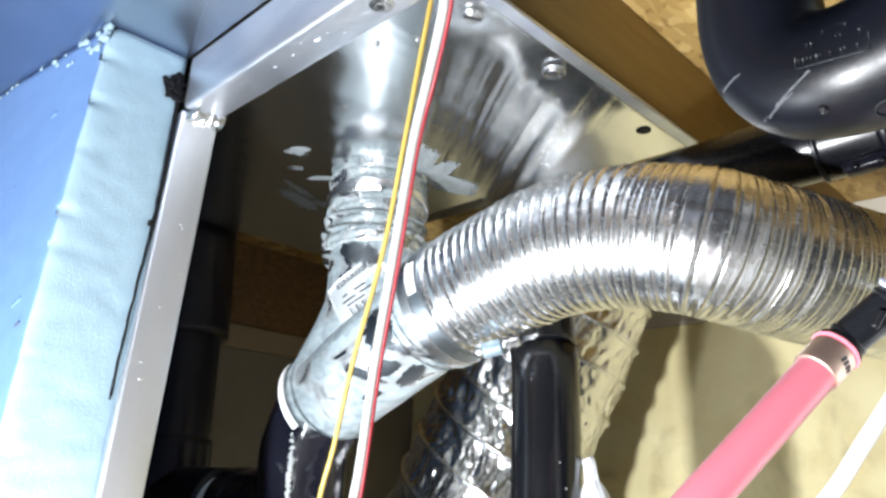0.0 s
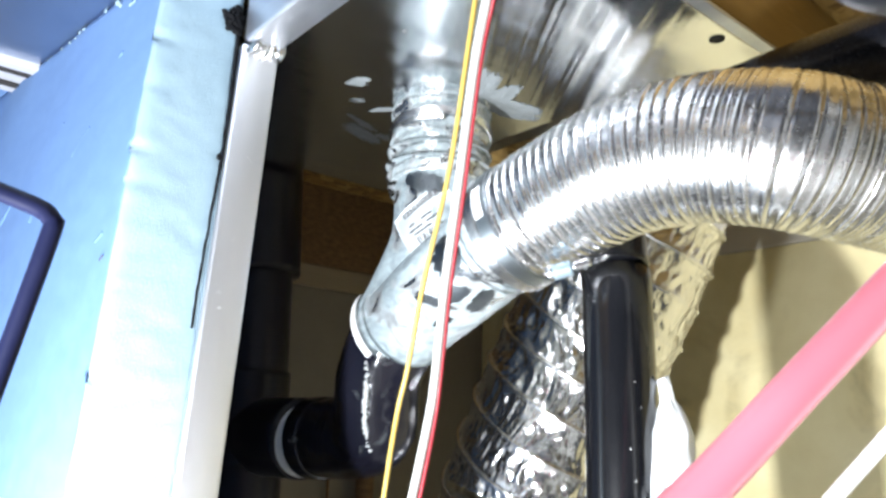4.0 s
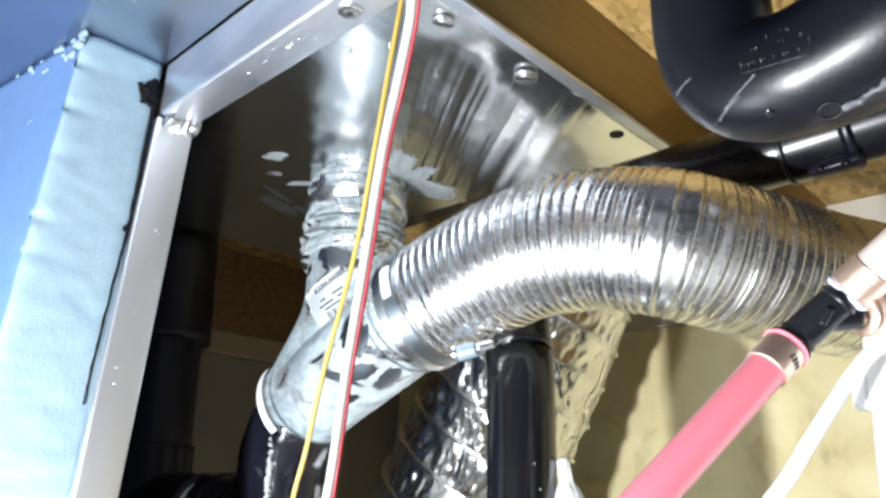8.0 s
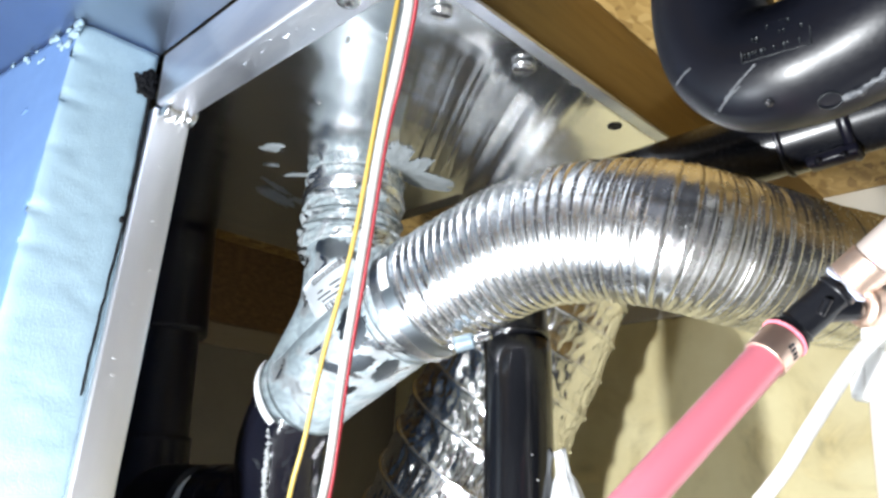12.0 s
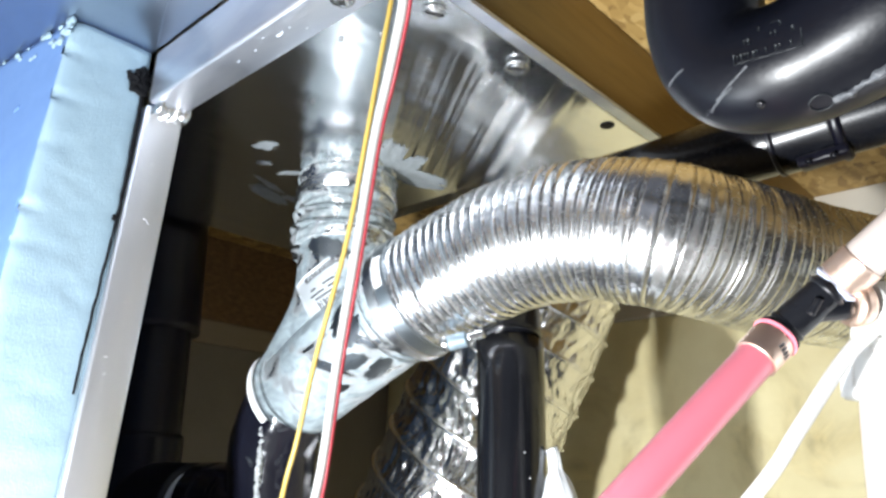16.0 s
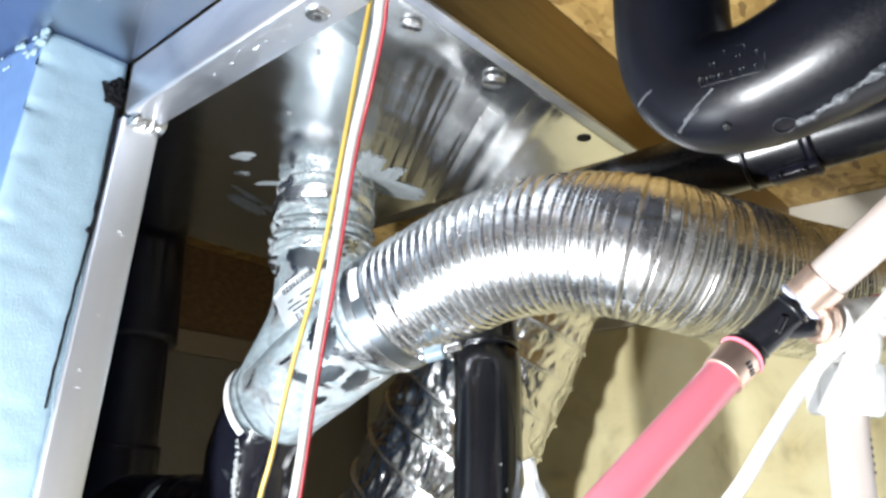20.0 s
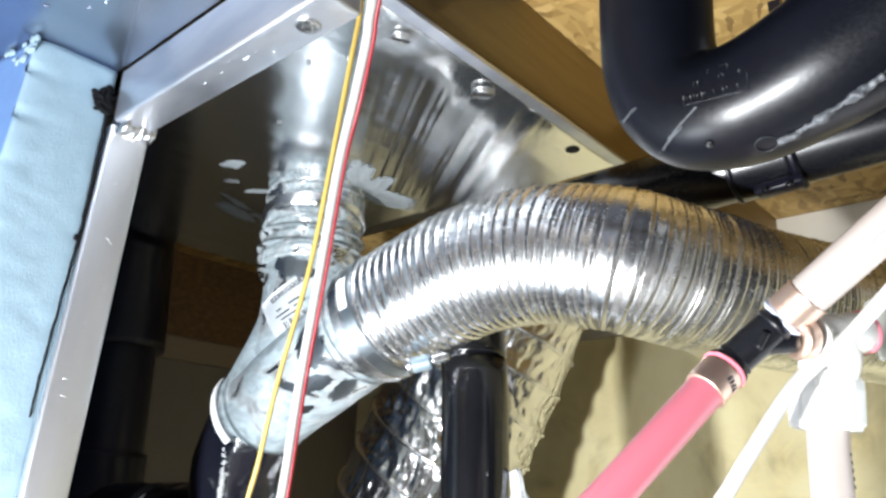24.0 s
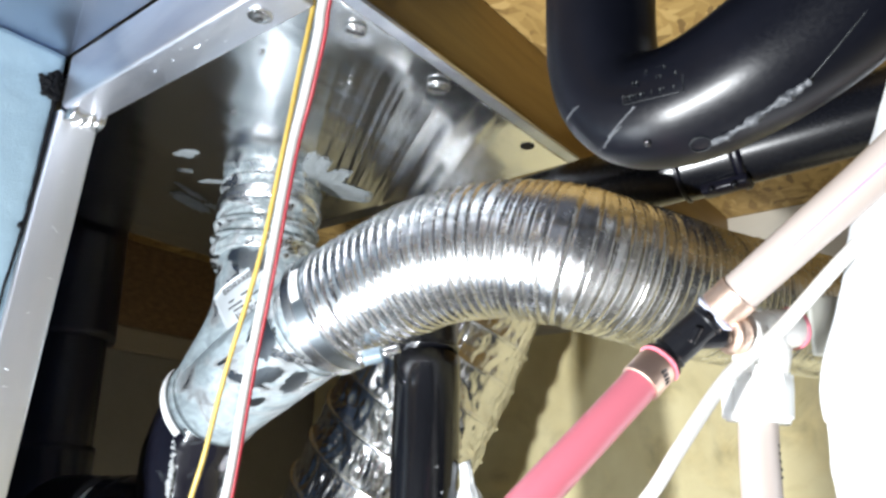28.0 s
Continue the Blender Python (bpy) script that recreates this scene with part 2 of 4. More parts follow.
YELLOW = mat("yellow_wire", (0.36, 0.245, 0.045), 0.4, 0.0, (0.41, 0.29, 0.07), 30, 0.6, 0.05, 300)
WIREW = mat("white_wire", (0.35, 0.345, 0.335), 0.4, 0.0, (0.40, 0.395, 0.385), 30, 0.6, 0.05, 300)
WIRER = mat("red_wire", (0.21, 0.006, 0.014), 0.4, 0.0, (0.26, 0.010, 0.02), 30, 0.6, 0.05, 300)
PRINTP = mat("violet_print", (0.45, 0.22, 0.42), 0.5, 0.0, (0.5, 0.26, 0.46), 30, 0.6, 0.02, 300)
BLUEC = mat("pale_blue_collar", (0.55, 0.60, 0.78), 0.4, 0.0, (0.6, 0.66, 0.82), 30, 0.6, 0.03, 300)
CLAMPB = mat("bluish_zinc", (0.20, 0.27, 0.32), 0.45, 0.4, (0.30, 0.37, 0.42), 60, 0.6, 0.2, 500)
STEEL = mat("zinc_screw", (0.6, 0.61, 0.63), 0.25, 1.0, (0.78, 0.79, 0.8), 90, 0.6, 0.1, 800)
BRACK = mat("grey_plastic", (0.38, 0.38, 0.34), 0.45, 0.0, (0.44, 0.44, 0.40), 20, 0.6, 0.05, 300)
DARK = mat("dark_gap", (0.012, 0.011, 0.012), 0.7, 0.0, (0.02, 0.018, 0.018), 60, 0.6, 0.3, 300)
FOILPAPER = mat("silvery_label_paper", (0.42, 0.45, 0.47), 0.4, 0.25, (0.50, 0.53, 0.55), 30, 0.6, 0.08, 300)
BARE = mat("bare_dull_tin", (0.24, 0.275, 0.30), 0.3, 1.0, (0.36, 0.40, 0.43), 40, 0.6, 0.03, 400)
PAPER = mat("white_label_paper", (0.74, 0.75, 0.75), 0.6, 0.0, (0.8, 0.81, 0.81), 30, 0.6, 0.05, 300)
INK = mat("label_ink", (0.03, 0.03, 0.035), 0.6, 0.0, (0.05, 0.05, 0.055), 60, 0.6, 0.02, 300)
TRAPM = mat("satin_black_abs", (0.0012, 0.0016, 0.0036), 0.33, 0.0, (0.003, 0.0035, 0.0068), 25, 0.6, 0.04, 500, extra=faint_gloss)
MARKM = mat("pale_moulded_mark", (0.007, 0.009, 0.011), 0.45, 0.0, (0.016, 0.02, 0.023), 300, 0.6, 0.3, 700)
SEAL = mat("black_sealant", (0.0025, 0.0025, 0.003), 0.7, 0.0, (0.004, 0.004, 0.005), 60, 0.6, 0.3, 300, extra=dull)
GLINT = mat("white_glint_crackle", (0.45, 0.47, 0.48), 0.4, 0.0, (0.6, 0.62, 0.63), 200, 0.6, 0.5, 500)
SCUFF = mat("scuffed_abs", (0.030, 0.034, 0.040), 0.5, 0.0, (0.105, 0.11, 0.12), 120, 0.6, 0.5, 500)
TAPEW = mat("white_wrap", (0.74, 0.77, 0.80), 0.5, 0.0, (0.82, 0.84, 0.86), 30, 0.6, 0.4, 200)
RODM = mat("dark_bent_rod", (0.006, 0.008, 0.030), 0.5, 0.0, (0.010, 0.012, 0.038), 40, 0.6, 0.05, 300, extra=dull)
# For unseen walls and added sheets that keep the duct's reflections dark
DIM = mat("unseen_dark_surface", (0.018, 0.02, 0.028), 0.9, 0.0, (0.03, 0.033, 0.045), 20, 0.6, 0.3, 200)
SOFFIT = mat("grey_soffit_sheet", (0.34, 0.39, 0.485), 0.30, 1.0, (0.46, 0.505, 0.585), 12, 0.7, 0.06, 500)


# ---- building helpers ----
def thing(name, label, category, place=(0, 0, 0), group="", kind=""):
    ob = new(name)
    ob.location = place
    ob.empty_display_size = 0.02
    return tagged(ob, label, category, group, kind)


def part(name, data, material, parent=None, label="", smooth=True):
    """Links vertices and faces (or a bmesh) as one mesh object under a thing or a part."""
    me = bpy.data.meshes.new(name)
    if isinstance(data, tuple):
        me.from_pydata([tuple(map(float, v)) for v in data[0]], [], [list(map(int, f)) for f in data[1]])
    else:
        data.to_mesh(me)
        data.free()
    me.update()
    me.polygons.foreach_set("use_smooth", [smooth] * len(me.polygons))
    me.materials.append(material)
    ob = new(name, me)
    if parent is not None:
        ob.parent = parent
        p, off = parent, Vector()
        while p:
            off += p.location
            p = p.parent
        ob.location = -off
    if label:
        tagged(ob, label)
    return ob


def joined(*pieces):
    vs, fs = [], []
    for v, f in pieces:
        n = len(vs)
        vs += list(v)
        fs += [[i + n for i in q] for q in f]
    return vs, fs


def smooth_path(points, step):
    """A Catmull-Rom line through the points, in even steps."""
    p = [np.array(q, float) for q in points]
    p = [2 * p[0] - p[1]] + p + [2 * p[-1] - p[-2]]
    out = []
    for i in range(1, len(p) - 2):
        for u in np.linspace(0, 1, 24, endpoint=False):
            a, b, c, d = p[i - 1:i + 3]
            out.append(0.5 * (2 * b + (c - a) * u + (2 * a - 5 * b + 4 * c - d) * u * u + (3 * b - a - 3 * c + d) * u ** 3))
    out.append(p[-2])
    out = np.array(out)
    s = np.concatenate([[0], np.cumsum(np.linalg.norm(np.diff(out, axis=0), axis=1))])
    n = max(2, int(round(s[-1] / step)) + 1)
    t = np.linspace(0, s[-1], n)
    return np.stack([np.interp(t, s, out[:, k]) for k in range(3)], 1), t


def frames_along(path, up=(0.1, 0.2, 1.0)):
    tang = np.gradient(path, axis=0)
    tang /= np.linalg.norm(tang, axis=1)[:, None]
    u = np.array(up, float)
    a = []
    for k in range(len(path)):
        u = u - tang[k] * (u @ tang[k])
        u /= np.linalg.norm(u)
        a.append(u)
    a = np.array(a)
    return tang, a, np.cross(tang, a)


def tube(points, radius, step=0.006, sides=32, shape=None, caps=True, raw=False, up=(0.1, 0.2, 1.0)):
    """A round body along a line. radius: a number or a function of the length; shape(s, angle): what is added to the radius."""
    path, s = (np.array(points, float), None) if raw else smooth_path(points, step)
    if raw:
        s = np.concatenate([[0], np.cumsum(np.linalg.norm(np.diff(path, axis=0), axis=1))])
    tang, a, b = frames_along(path, up)
    ang = np.linspace(0, 2 * np.pi, sides, endpoint=False)
    vs = []
    for k in range(len(path)):
        r = radius(s[k]) if callable(radius) else radius
        for q in ang:
            rr = r + (shape(s[k], q) if shape else 0.0)
            vs.append(path[k] + rr * (np.cos(q) * a[k] + np.sin(q) * b[k]))
    fs = []
    for k in range(len(path) - 1):
        for j in range(sides):
            j2 = (j + 1) % sides
            fs.append((k * sides + j, k * sides + j2, (k + 1) * sides + j2, (k + 1) * sides + j))
    if caps:
        fs.append(tuple(range(sides))[::-1])
        fs.append(tuple((len(path) - 1) * sides + j for j in range(sides)))
    return vs, fs


def ring(centre, axis, inner, outer, length, sides=40, round_edge=0.25):
    """A band round an axis, with softened edges."""
    ax = Vector(axis).normalized()
    u = ax.orthogonal().normalized()
    w = ax.cross(u)
    c = np.array(centre, float)
    e = min(length, outer - inner) * round_edge
    hold = max(length / 2 - 1.8 * e, length * 0.08)
    prof = [(inner, -length / 2), (outer - e, -length / 2), (outer, -length / 2 + e), (outer, -hold), (outer, hold), (outer, length / 2 - e), (outer - e, length / 2), (inner, length / 2)]
    vs, fs = [], []
    n = len(prof)
    for j in range(sides):
        q = 2 * math.pi * j / sides
        d = np.array(u) * math.cos(q) + np.array(w) * math.sin(q)
        vs += [c + d * r + np.array(ax) * h for r, h in prof]
    for j in range(sides):
        j2 = (j + 1) % sides
        for k in range(n):
            k2 = (k + 1) % n
            fs.append((j * n + k, j * n + k2, j2 * n + k2, j2 * n + k))
    return vs, fs


def block(x0, y0, z0, x1, y1, z1, bevel=0.002, segs=2):
    bm = bmesh.new()
    bmesh.ops.create_cube(bm, size=1)
    bmesh.ops.scale(bm, vec=(x1 - x0, y1 - y0, z1 - z0), verts=bm.verts)
    bmesh.ops.translate(bm, vec=((x0 + x1) / 2, (y0 + y1) / 2, (z0 + z1) / 2), verts=bm.verts)
    if bevel:
        bmesh.ops.bevel(bm, geom=bm.edges[:], offset=bevel, segments=segs, affect="EDGES", profile=0.5)
    return bm


def lean(bm, dx, dy, z_top):
    """Shears a body so that it moves by dx, dy for each metre below z_top."""
    for v in bm.verts:
        v.co.x += dx * (z_top - v.co.z)
        v.co.y += dy * (z_top - v.co.z)
    return bm


def setting(name, bm, material, label, category, smooth=False):
    return tagged(part(name, bm, material, None, "", smooth), label, category, "", "structure")


# ---- the large structure ----
setting("floor", block(-1.7, -2.6, -0.1, 2.1, 1.6, 0.0, 0), CONC, "bare grey concrete basement floor", "floor")
setting("ceiling", block(-1.7, -2.6, 1.815, 2.1, 1.6, 1.835, 0), OSB, "strand board subfloor seen from below", "ceiling")
setting("wall_north", block(-1.5, 1.38, 0.0, 2.1, 1.5, 1.632, 0.003), WALLM, "tan foundation wall with a rough face", "wall")
setting("wall_west", block(-1.62, -2.6, 0.0, -1.5, 1.5, 1.57, 0.003), WESTM, "tan foundation wall, deep shade put into its colour", "wall")
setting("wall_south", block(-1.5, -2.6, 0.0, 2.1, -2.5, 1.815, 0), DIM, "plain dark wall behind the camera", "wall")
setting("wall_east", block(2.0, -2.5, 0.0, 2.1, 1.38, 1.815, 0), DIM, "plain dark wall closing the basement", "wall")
setting("sill_plate_north", block(-1.5, 1.372, 1.632, 2.1, 1.5, 1.815, 0.003), SILL, "pale weathered rim board above the wall", "trim")
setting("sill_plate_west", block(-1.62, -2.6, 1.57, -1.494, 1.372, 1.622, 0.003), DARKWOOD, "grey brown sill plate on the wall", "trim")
setting("rim_board", block(-1.62, -2.6, 1.622, -1.5, 1.372, 1.815, 0.002), RIMM, "brown rim joist above the sill, coloured for dim light", "trim")
# Two dark sheets out of view, added so the duct reflects less brown
setting("ceiling_lining", block(-0.3715, -2.5, 1.735, 2.0, 0.24, 1.745, 0), DIM, "unseen dark sheet added to darken the duct's reflections", "ceiling")
setting("ceiling_lining_upper", block(-0.3715, 0.24, 1.806, 2.0, 0.54, 1.8145, 0), DIM, "unseen dark strip added against brown duct reflections", "ceiling")
setting("floor_joist", block(-0.412, -2.5, 1.7085, -0.372, 1.372, 1.815, 0.003), JOIST, "smooth brown wooden floor joist", "joist")

# ---- the sheet metal plenum over everything ----
plenum = thing("sheet_metal_plenum", "shiny galvanised sheet metal plenum under the joist", "plenum", (-0.76, 0.53, 1.703), kind="")
Z0 = 1.703


def panel_grid(x0, x1, y0, y1, z, nx, ny, wave):
    vs, fs = [], []
    for j in range(ny + 1):
        for i in range(nx + 1):
            x, y = x0 + (x1 - x0) * i / nx, y0 + (y1 - y0) * j / ny
            vs.append((x, y, z + wave(x, y)))
    for j in range(ny):
        for i in range(nx):
            a = j * (nx + 1) + i
            fs.append((a, a + nx + 1, a + nx + 2, a + 1))
    return vs, fs


def ease(u):
    u = min(1.0, max(0.0, u))
    return u * u * (3 - 2 * u)


def oilcan(x, y):
    """The height of the thin sheet: broad waves, and long wrinkles drawn out from the tight screws."""
    edge = max(0.0, min(1.0, (x + 1.13) / 0.05, (-0.3855 - x) / 0.004, (y - 0.30) / 0.02, (0.77 - y) / 0.02))
    v = noise.noise(Vector((x * 7, y * 3.0, 3.1))) * 0.0014
    c, d = 0.58 * x + 0.81 * y, -0.81 * x + 0.58 * y
    c -= 0.25 * max(0.0, 0.68 - d) ** 2
    near = math.exp(-((c - 0.175) / 0.095) ** 4) * min(1.0, max(0.0, (d - 0.59) / 0.07)) * min(1.0, max(0.0, (1.02 - d) / 0.1))
    w = noise.noise(Vector((c * 62, d * 2.2, 1.0))) * 0.0014 + noise.noise(Vector((c * 150, d * 2.6, 5.0))) * 0.0006 + noise.noise(Vector((c * 300, d * 3.5, 2.0))) * 0.00014
    span = ease((d - 0.52) / 0.14) * ease((-0.40 - x) / 0.10)
    swell = span * 0.0045 * (ease((c - 0.06) / 0.08) - ease((c - 0.19) / 0.08))
    faint = noise.noise(Vector((x * 30, y * 7, 9.0))) * 0.00034 + noise.noise(Vector((x * 95, y * 6, 4.0))) * 0.00009
    dimple = 0.0014 * math.exp(-(math.hypot(x + 0.404, y - 0.527) / 0.021) ** 2) + 0.0014 * math.exp(-(math.hypot(x + 0.405, y - 0.406) / 0.018) ** 2)
    return edge * (v + near * w + faint + swell) + dimple


part("bottom_panel", panel_grid(-1.13, -0.386, 0.30, 0.77, Z0, 460, 330, oilcan), GALV, plenum)
part("top_panel", block(-1.13, 0.31, 1.735, -0.415, 0.77, 1.737, 0), GALV, plenum, smooth=False)
part("side_panel", block(-1.132, 0.31, Z0 + 0.010, -1.130, 0.77, 1.8145, 0), GALV, plenum, smooth=False)
part("side_panel", block(-0.417, 0.31, Z0 + 0.010, -0.4145, 0.77, 1.8145, 0), GALV, plenum, smooth=False)
part("end_panel", block(-1.13, 0.768, Z0 + 0.010, -0.417, 0.770, 1.8145, 0), GALV, plenum, smooth=False)
part("hem_strip", block(-0.3855, 0.335, Z0 - 0.0005, -0.371, 0.772, Z0 + 0.0045, 0.0012), ALU, plenum, "folded bright hem strip along the edge", smooth=False)


def slotted_screw(centre, radius, parent, turn):
    c = Vector(centre)
    head = part("screw", ring(c, (0, 0, 1), radius * 0.55, radius, 0.003, 28), STEEL, parent, "large slotted screw head")
    part("screw_face", joined(ring(c + Vector((0, 0, -0.0006)), (0, 0, 1), 0.0002, radius * 0.62, 0.003, 24)), STEEL, head)
    bm = block(-radius * 0.78, -0.0013, -0.0026, radius * 0.78, 0.0013, -0.0016, 0)
    bmesh.ops.rotate(bm, cent=(0, 0, 0), matrix=Matrix.Rotation(radians(turn), 3, "Z"), verts=bm.verts)
    bmesh.ops.translate(bm, vec=c, verts=bm.verts)
    part("slot", bm, DARK, head, smooth=False)


slotted_screw((-0.405, 0.406, Z0 - 0.002), 0.0105, plenum, 60)
slotted_screw((-0.404, 0.527, Z0 - 0.003), 0.0125, plenum, 50)
part("slot_hole", ring((-0.403, 0.70, Z0 - 0.0004), (0, 0, 1), 0.0002, 0.0085, 0.001, 24), DARK, plenum, "dark round knockout hole")
for x, y in ((-0.507, 0.381), (-0.472, 0.402), (-0.475, 0.47), (-0.63, 0.44)):
    part("rivet", ring((x, y, Z0 - 0.001), (0, 0, 1), 0.0002, 0.0026, 0.002, 14), STEEL, plenum)

# ---- the welded aluminium frame ----
frame_ob = thing("welded_frame", "welded aluminium angle frame with a post and a rail", "metal frame", (-0.715, 0.31, 0.0))
rail = part("rail", block(-0.7105, 0.289, 1.666, -0.372, 0.3295, 1.727, 0.0038, 4), ALU, frame_ob)
post = part("post", lean(block(-0.760, 0.289, 0.0, -0.7105, 0.331, 1.665, 0.0035, 3), -0.004, -0.040, 1.665), POSTM, frame_ob)


def weld_bead(points, radius, parent, label="", mt=None):
    def lump(s, q):
        return radius * (0.06 * math.sin(s * 900) + 0.34 * noise.noise(Vector((math.cos(q) * 1.3, math.sin(q) * 1.3, s * 170))))
    part("weld_bead", tube(points, radius, 0.0008, 16, lump), mt or STEEL, parent, label)


weld_bead([(-0.7035, 0.294, 1.6655), (-0.7075, 0.313, 1.665), (-0.7095, 0.331, 1.666)], 0.0115, frame_ob, "thick bright weld bead", STEEL)
for x, y, r in ((-0.4964, 0.3064, 0.0042), (-0.5351, 0.3067, 0.002), (-0.4812, 0.3058, 0.0016), (-0.5645, 0.3073, 0.0022), (-0.60, 0.314, 0.0014), (-0.47, 0.316, 0.0015), (-0.513, 0.300, 0.0016)):
    weld_bead([(x - r, y, 1.6663), (x, y + r * 0.3, 1.6660), (x + r, y, 1.6663)], r * 0.30, frame_ob, mt=ALU)
for y, z, r in ((0.306, 1.54, 0.0016), (0.3095, 1.5365, 0.0013), (0.2965, 1.3971, 0.0016), (0.2985, 1.3814, 0.0018), (0.3146, 1.489, 0.0012), (0.303, 1.452, 0.001), (0.301, 1.60, 0.001)):
    y2 = y - 0.040 * (1.665 - z) + 0.006
    weld_bead([(-0.7106, y2 - r, z), (-0.7105, y2, z + r * 0.4), (-0.7106, y2 + r, z)], r * 0.30, frame_ob, mt=POSTM)
cx, cy = -0.414, 0.309
screw = part("screw", ring((cx, cy, 1.6648), (0, 0, 1), 0.0003, 0.0105, 0.0024, 30), STEEL, frame_ob, "round zinc screw with a washer")
part("screw_head", joined(ring((cx, cy, 1.6630), (0, 0, 1), 0.0002, 0.0068, 0.0032, 26, 0.45)), STEEL, screw)
part("cross_recess", block(cx - 0.0034, cy - 0.0007, 1.6609, cx + 0.0034, cy + 0.0007, 1.6620, 0), DARK, screw, smooth=False)
part("cross_recess", block(cx - 0.0007, cy - 0.0034, 1.6609, cx + 0.0007, cy + 0.0034, 1.6621, 0), DARK, screw, smooth=False)

# ---- soffit, foam board ----
soffit = thing("soffit_panel", "dull grey sheet metal soffit above the foam", "metal panel", (-0.7, 0.0, 1.727))
part("panel", block(-1.075, -0.60, 1.728, -0.3725, 0.288, 1.730, 0), SOFFIT, soffit, smooth=False)
part("fold_seam", tube([(-0.709, 0.2875, 1.7275), (-0.6413, 0.262, 1.7272), (-0.551, 0.2294, 1.7275), (-0.40, 0.17, 1.7278)], 0.0008, 0.01, 8), SOFFIT, soffit, "pressed fold line")
for x in (-0.80, -0.58):
    part("hanger", block(x, 0.24, 1.730, x + 0.02, 0.26, 1.815, 0), SOFFIT, soffit, smooth=False)
    part("hanger", block(x, -0.55, 1.730, x + 0.02, -0.53, 1.815, 0), SOFFIT, soffit, smooth=False)
for x, y in ((-0.63, 0.2169), (-0.6105, 0.2238), (-0.66, 0.19)):
    part("rivet", ring((x, y, 1.7274), (0, 0, 1), 0.0002, 0.003, 0.0016, 14), SOFFIT, soffit)
strip = thing("trim_channel", "stepped white trim channel along the soffit edge", "trim strip", (-1.13, -0.2, 1.727))
part("flange", block(-1.098, -0.60, 1.719, -1.0755, 0.187, 1.7295, 0.0015), TRIMM, strip, smooth=False)
part("web", block(-1.160, -0.60, 1.7225, -1.0985, 0.186, 1.7295, 0.0015), TRIMM, strip, smooth=False)
part("flange", block(-1.183, -0.60, 1.719, -1.1605, 0.185, 1.7295, 0.0015), TRIMM, strip, smooth=False)
part("hanger", block(-1.14, -0.3, 1.7295, -1.12, -0.28, 1.815, 0), TRIMM, strip, smooth=False)
part("hanger", block(-1.14, 0.1, 1.7295, -1.12, 0.12, 1.815, 0), TRIMM, strip, smooth=False)
for x in (-1.0985, -1.1105, -1.1500, -1.1605):
    part("groove", block(x - 0.0008, -0.60, 1.7183, x + 0.0008, 0.184, 1.7240, 0), DARK, strip, smooth=False)
overhead = thing("foam_ceiling_board", "pale blue foam sheet above the trim channel", "insulation board", (-1.3, 0.0, 1.75))
part("sheet", block(-1.493, -0.60, 1.727, -1.184, 0.28, 1.814, 0.004), FOAM, overhead, smooth=False)

foam = thing("foam_board", "thick pale blue foam board with a rough cut end", "insulation board", (-0.9, 0.24, 0.0))
FX, FTOP = -0.715, 1.7262


def foam_loop(z):
    """The outline of the board at a height, from the rear corner by the cut end to the front face."""
    drop = FTOP - z
    dx, dy = -0.005 * drop, -0.046 * drop
    pts = []
    front, back = 0.2045, 0.2875
    for k in range(18):
        y = back + (front - back) * k / 17
        rough = noise.noise(Vector((3.0, y * 40, z * 60))) * 0.0008 + noise.noise(Vector((9.0, y * 150, z * 190))) * 0.00035
        corner = (0.004 + 0.003 * noise.noise(Vector((1.0, 6.0, z * 28)))) * math.exp(-((17 - k) / 1.2)) + 0.002 * math.exp(-(k / 1.2))
        chip = max(0.0, noise.noise(Vector((5.0, 2.0, z * 60))) - 0.15) * 0.02 * math.exp(-((17 - k) / 1.6))
        pts.append((FX + rough - corner - chip + dx, y - (0.0400 + 0.0060 * k / 17) * drop + 0.0045 * (1 - k / 17) * ease((drop - 0.04) / 0.2), z))
    # The front runs on, out of view, to keep light off the west wall
    for k in range(1, 56):
        u = k / 55
        x = FX - 0.772 * u ** 1.15
        rough = noise.noise(Vector((x * 40, 4.0, z * 40))) * 0.0008 + noise.noise(Vector((x * 9, 1.0, z * 5))) * 0.0022
        pts.append((x + dx, front - 0.115 * (FX - x) + rough + dy, z))
    pts.append((FX - 0.772 + dx, back - 0.040 * drop, z))
    return pts


def loft(loop, heights):
    rows = [loop(z) for z in heights]
    n = len(rows[0])
    vs = [p for r in rows for p in r]
    fs = []
    for k in range(len(rows) - 1):
        for j in range(n):
            j2 = (j + 1) % n
            fs.append((k * n + j, (k + 1) * n + j, (k + 1) * n + j2, k * n + j2))
    fs.append(tuple(range(n)))
    fs.append(tuple((len(rows) - 1) * n + j for j in range(n))[::-1])
    return vs, fs


part("board", loft(foam_loop, [0.0, 0.4, 0.8] + [1.0 + 0.005 * k for k in range(145)] + [FTOP]), FOAM, foam)
board = foam.children[0]
board.data.materials.append(FOAMCUT)
for poly in board.data.polygons:
    if poly.center.x > FX - 0.012 - 0.006 * (FTOP - poly.center.z) and abs(poly.normal.x) > 0.5:
        poly.material_index = 1
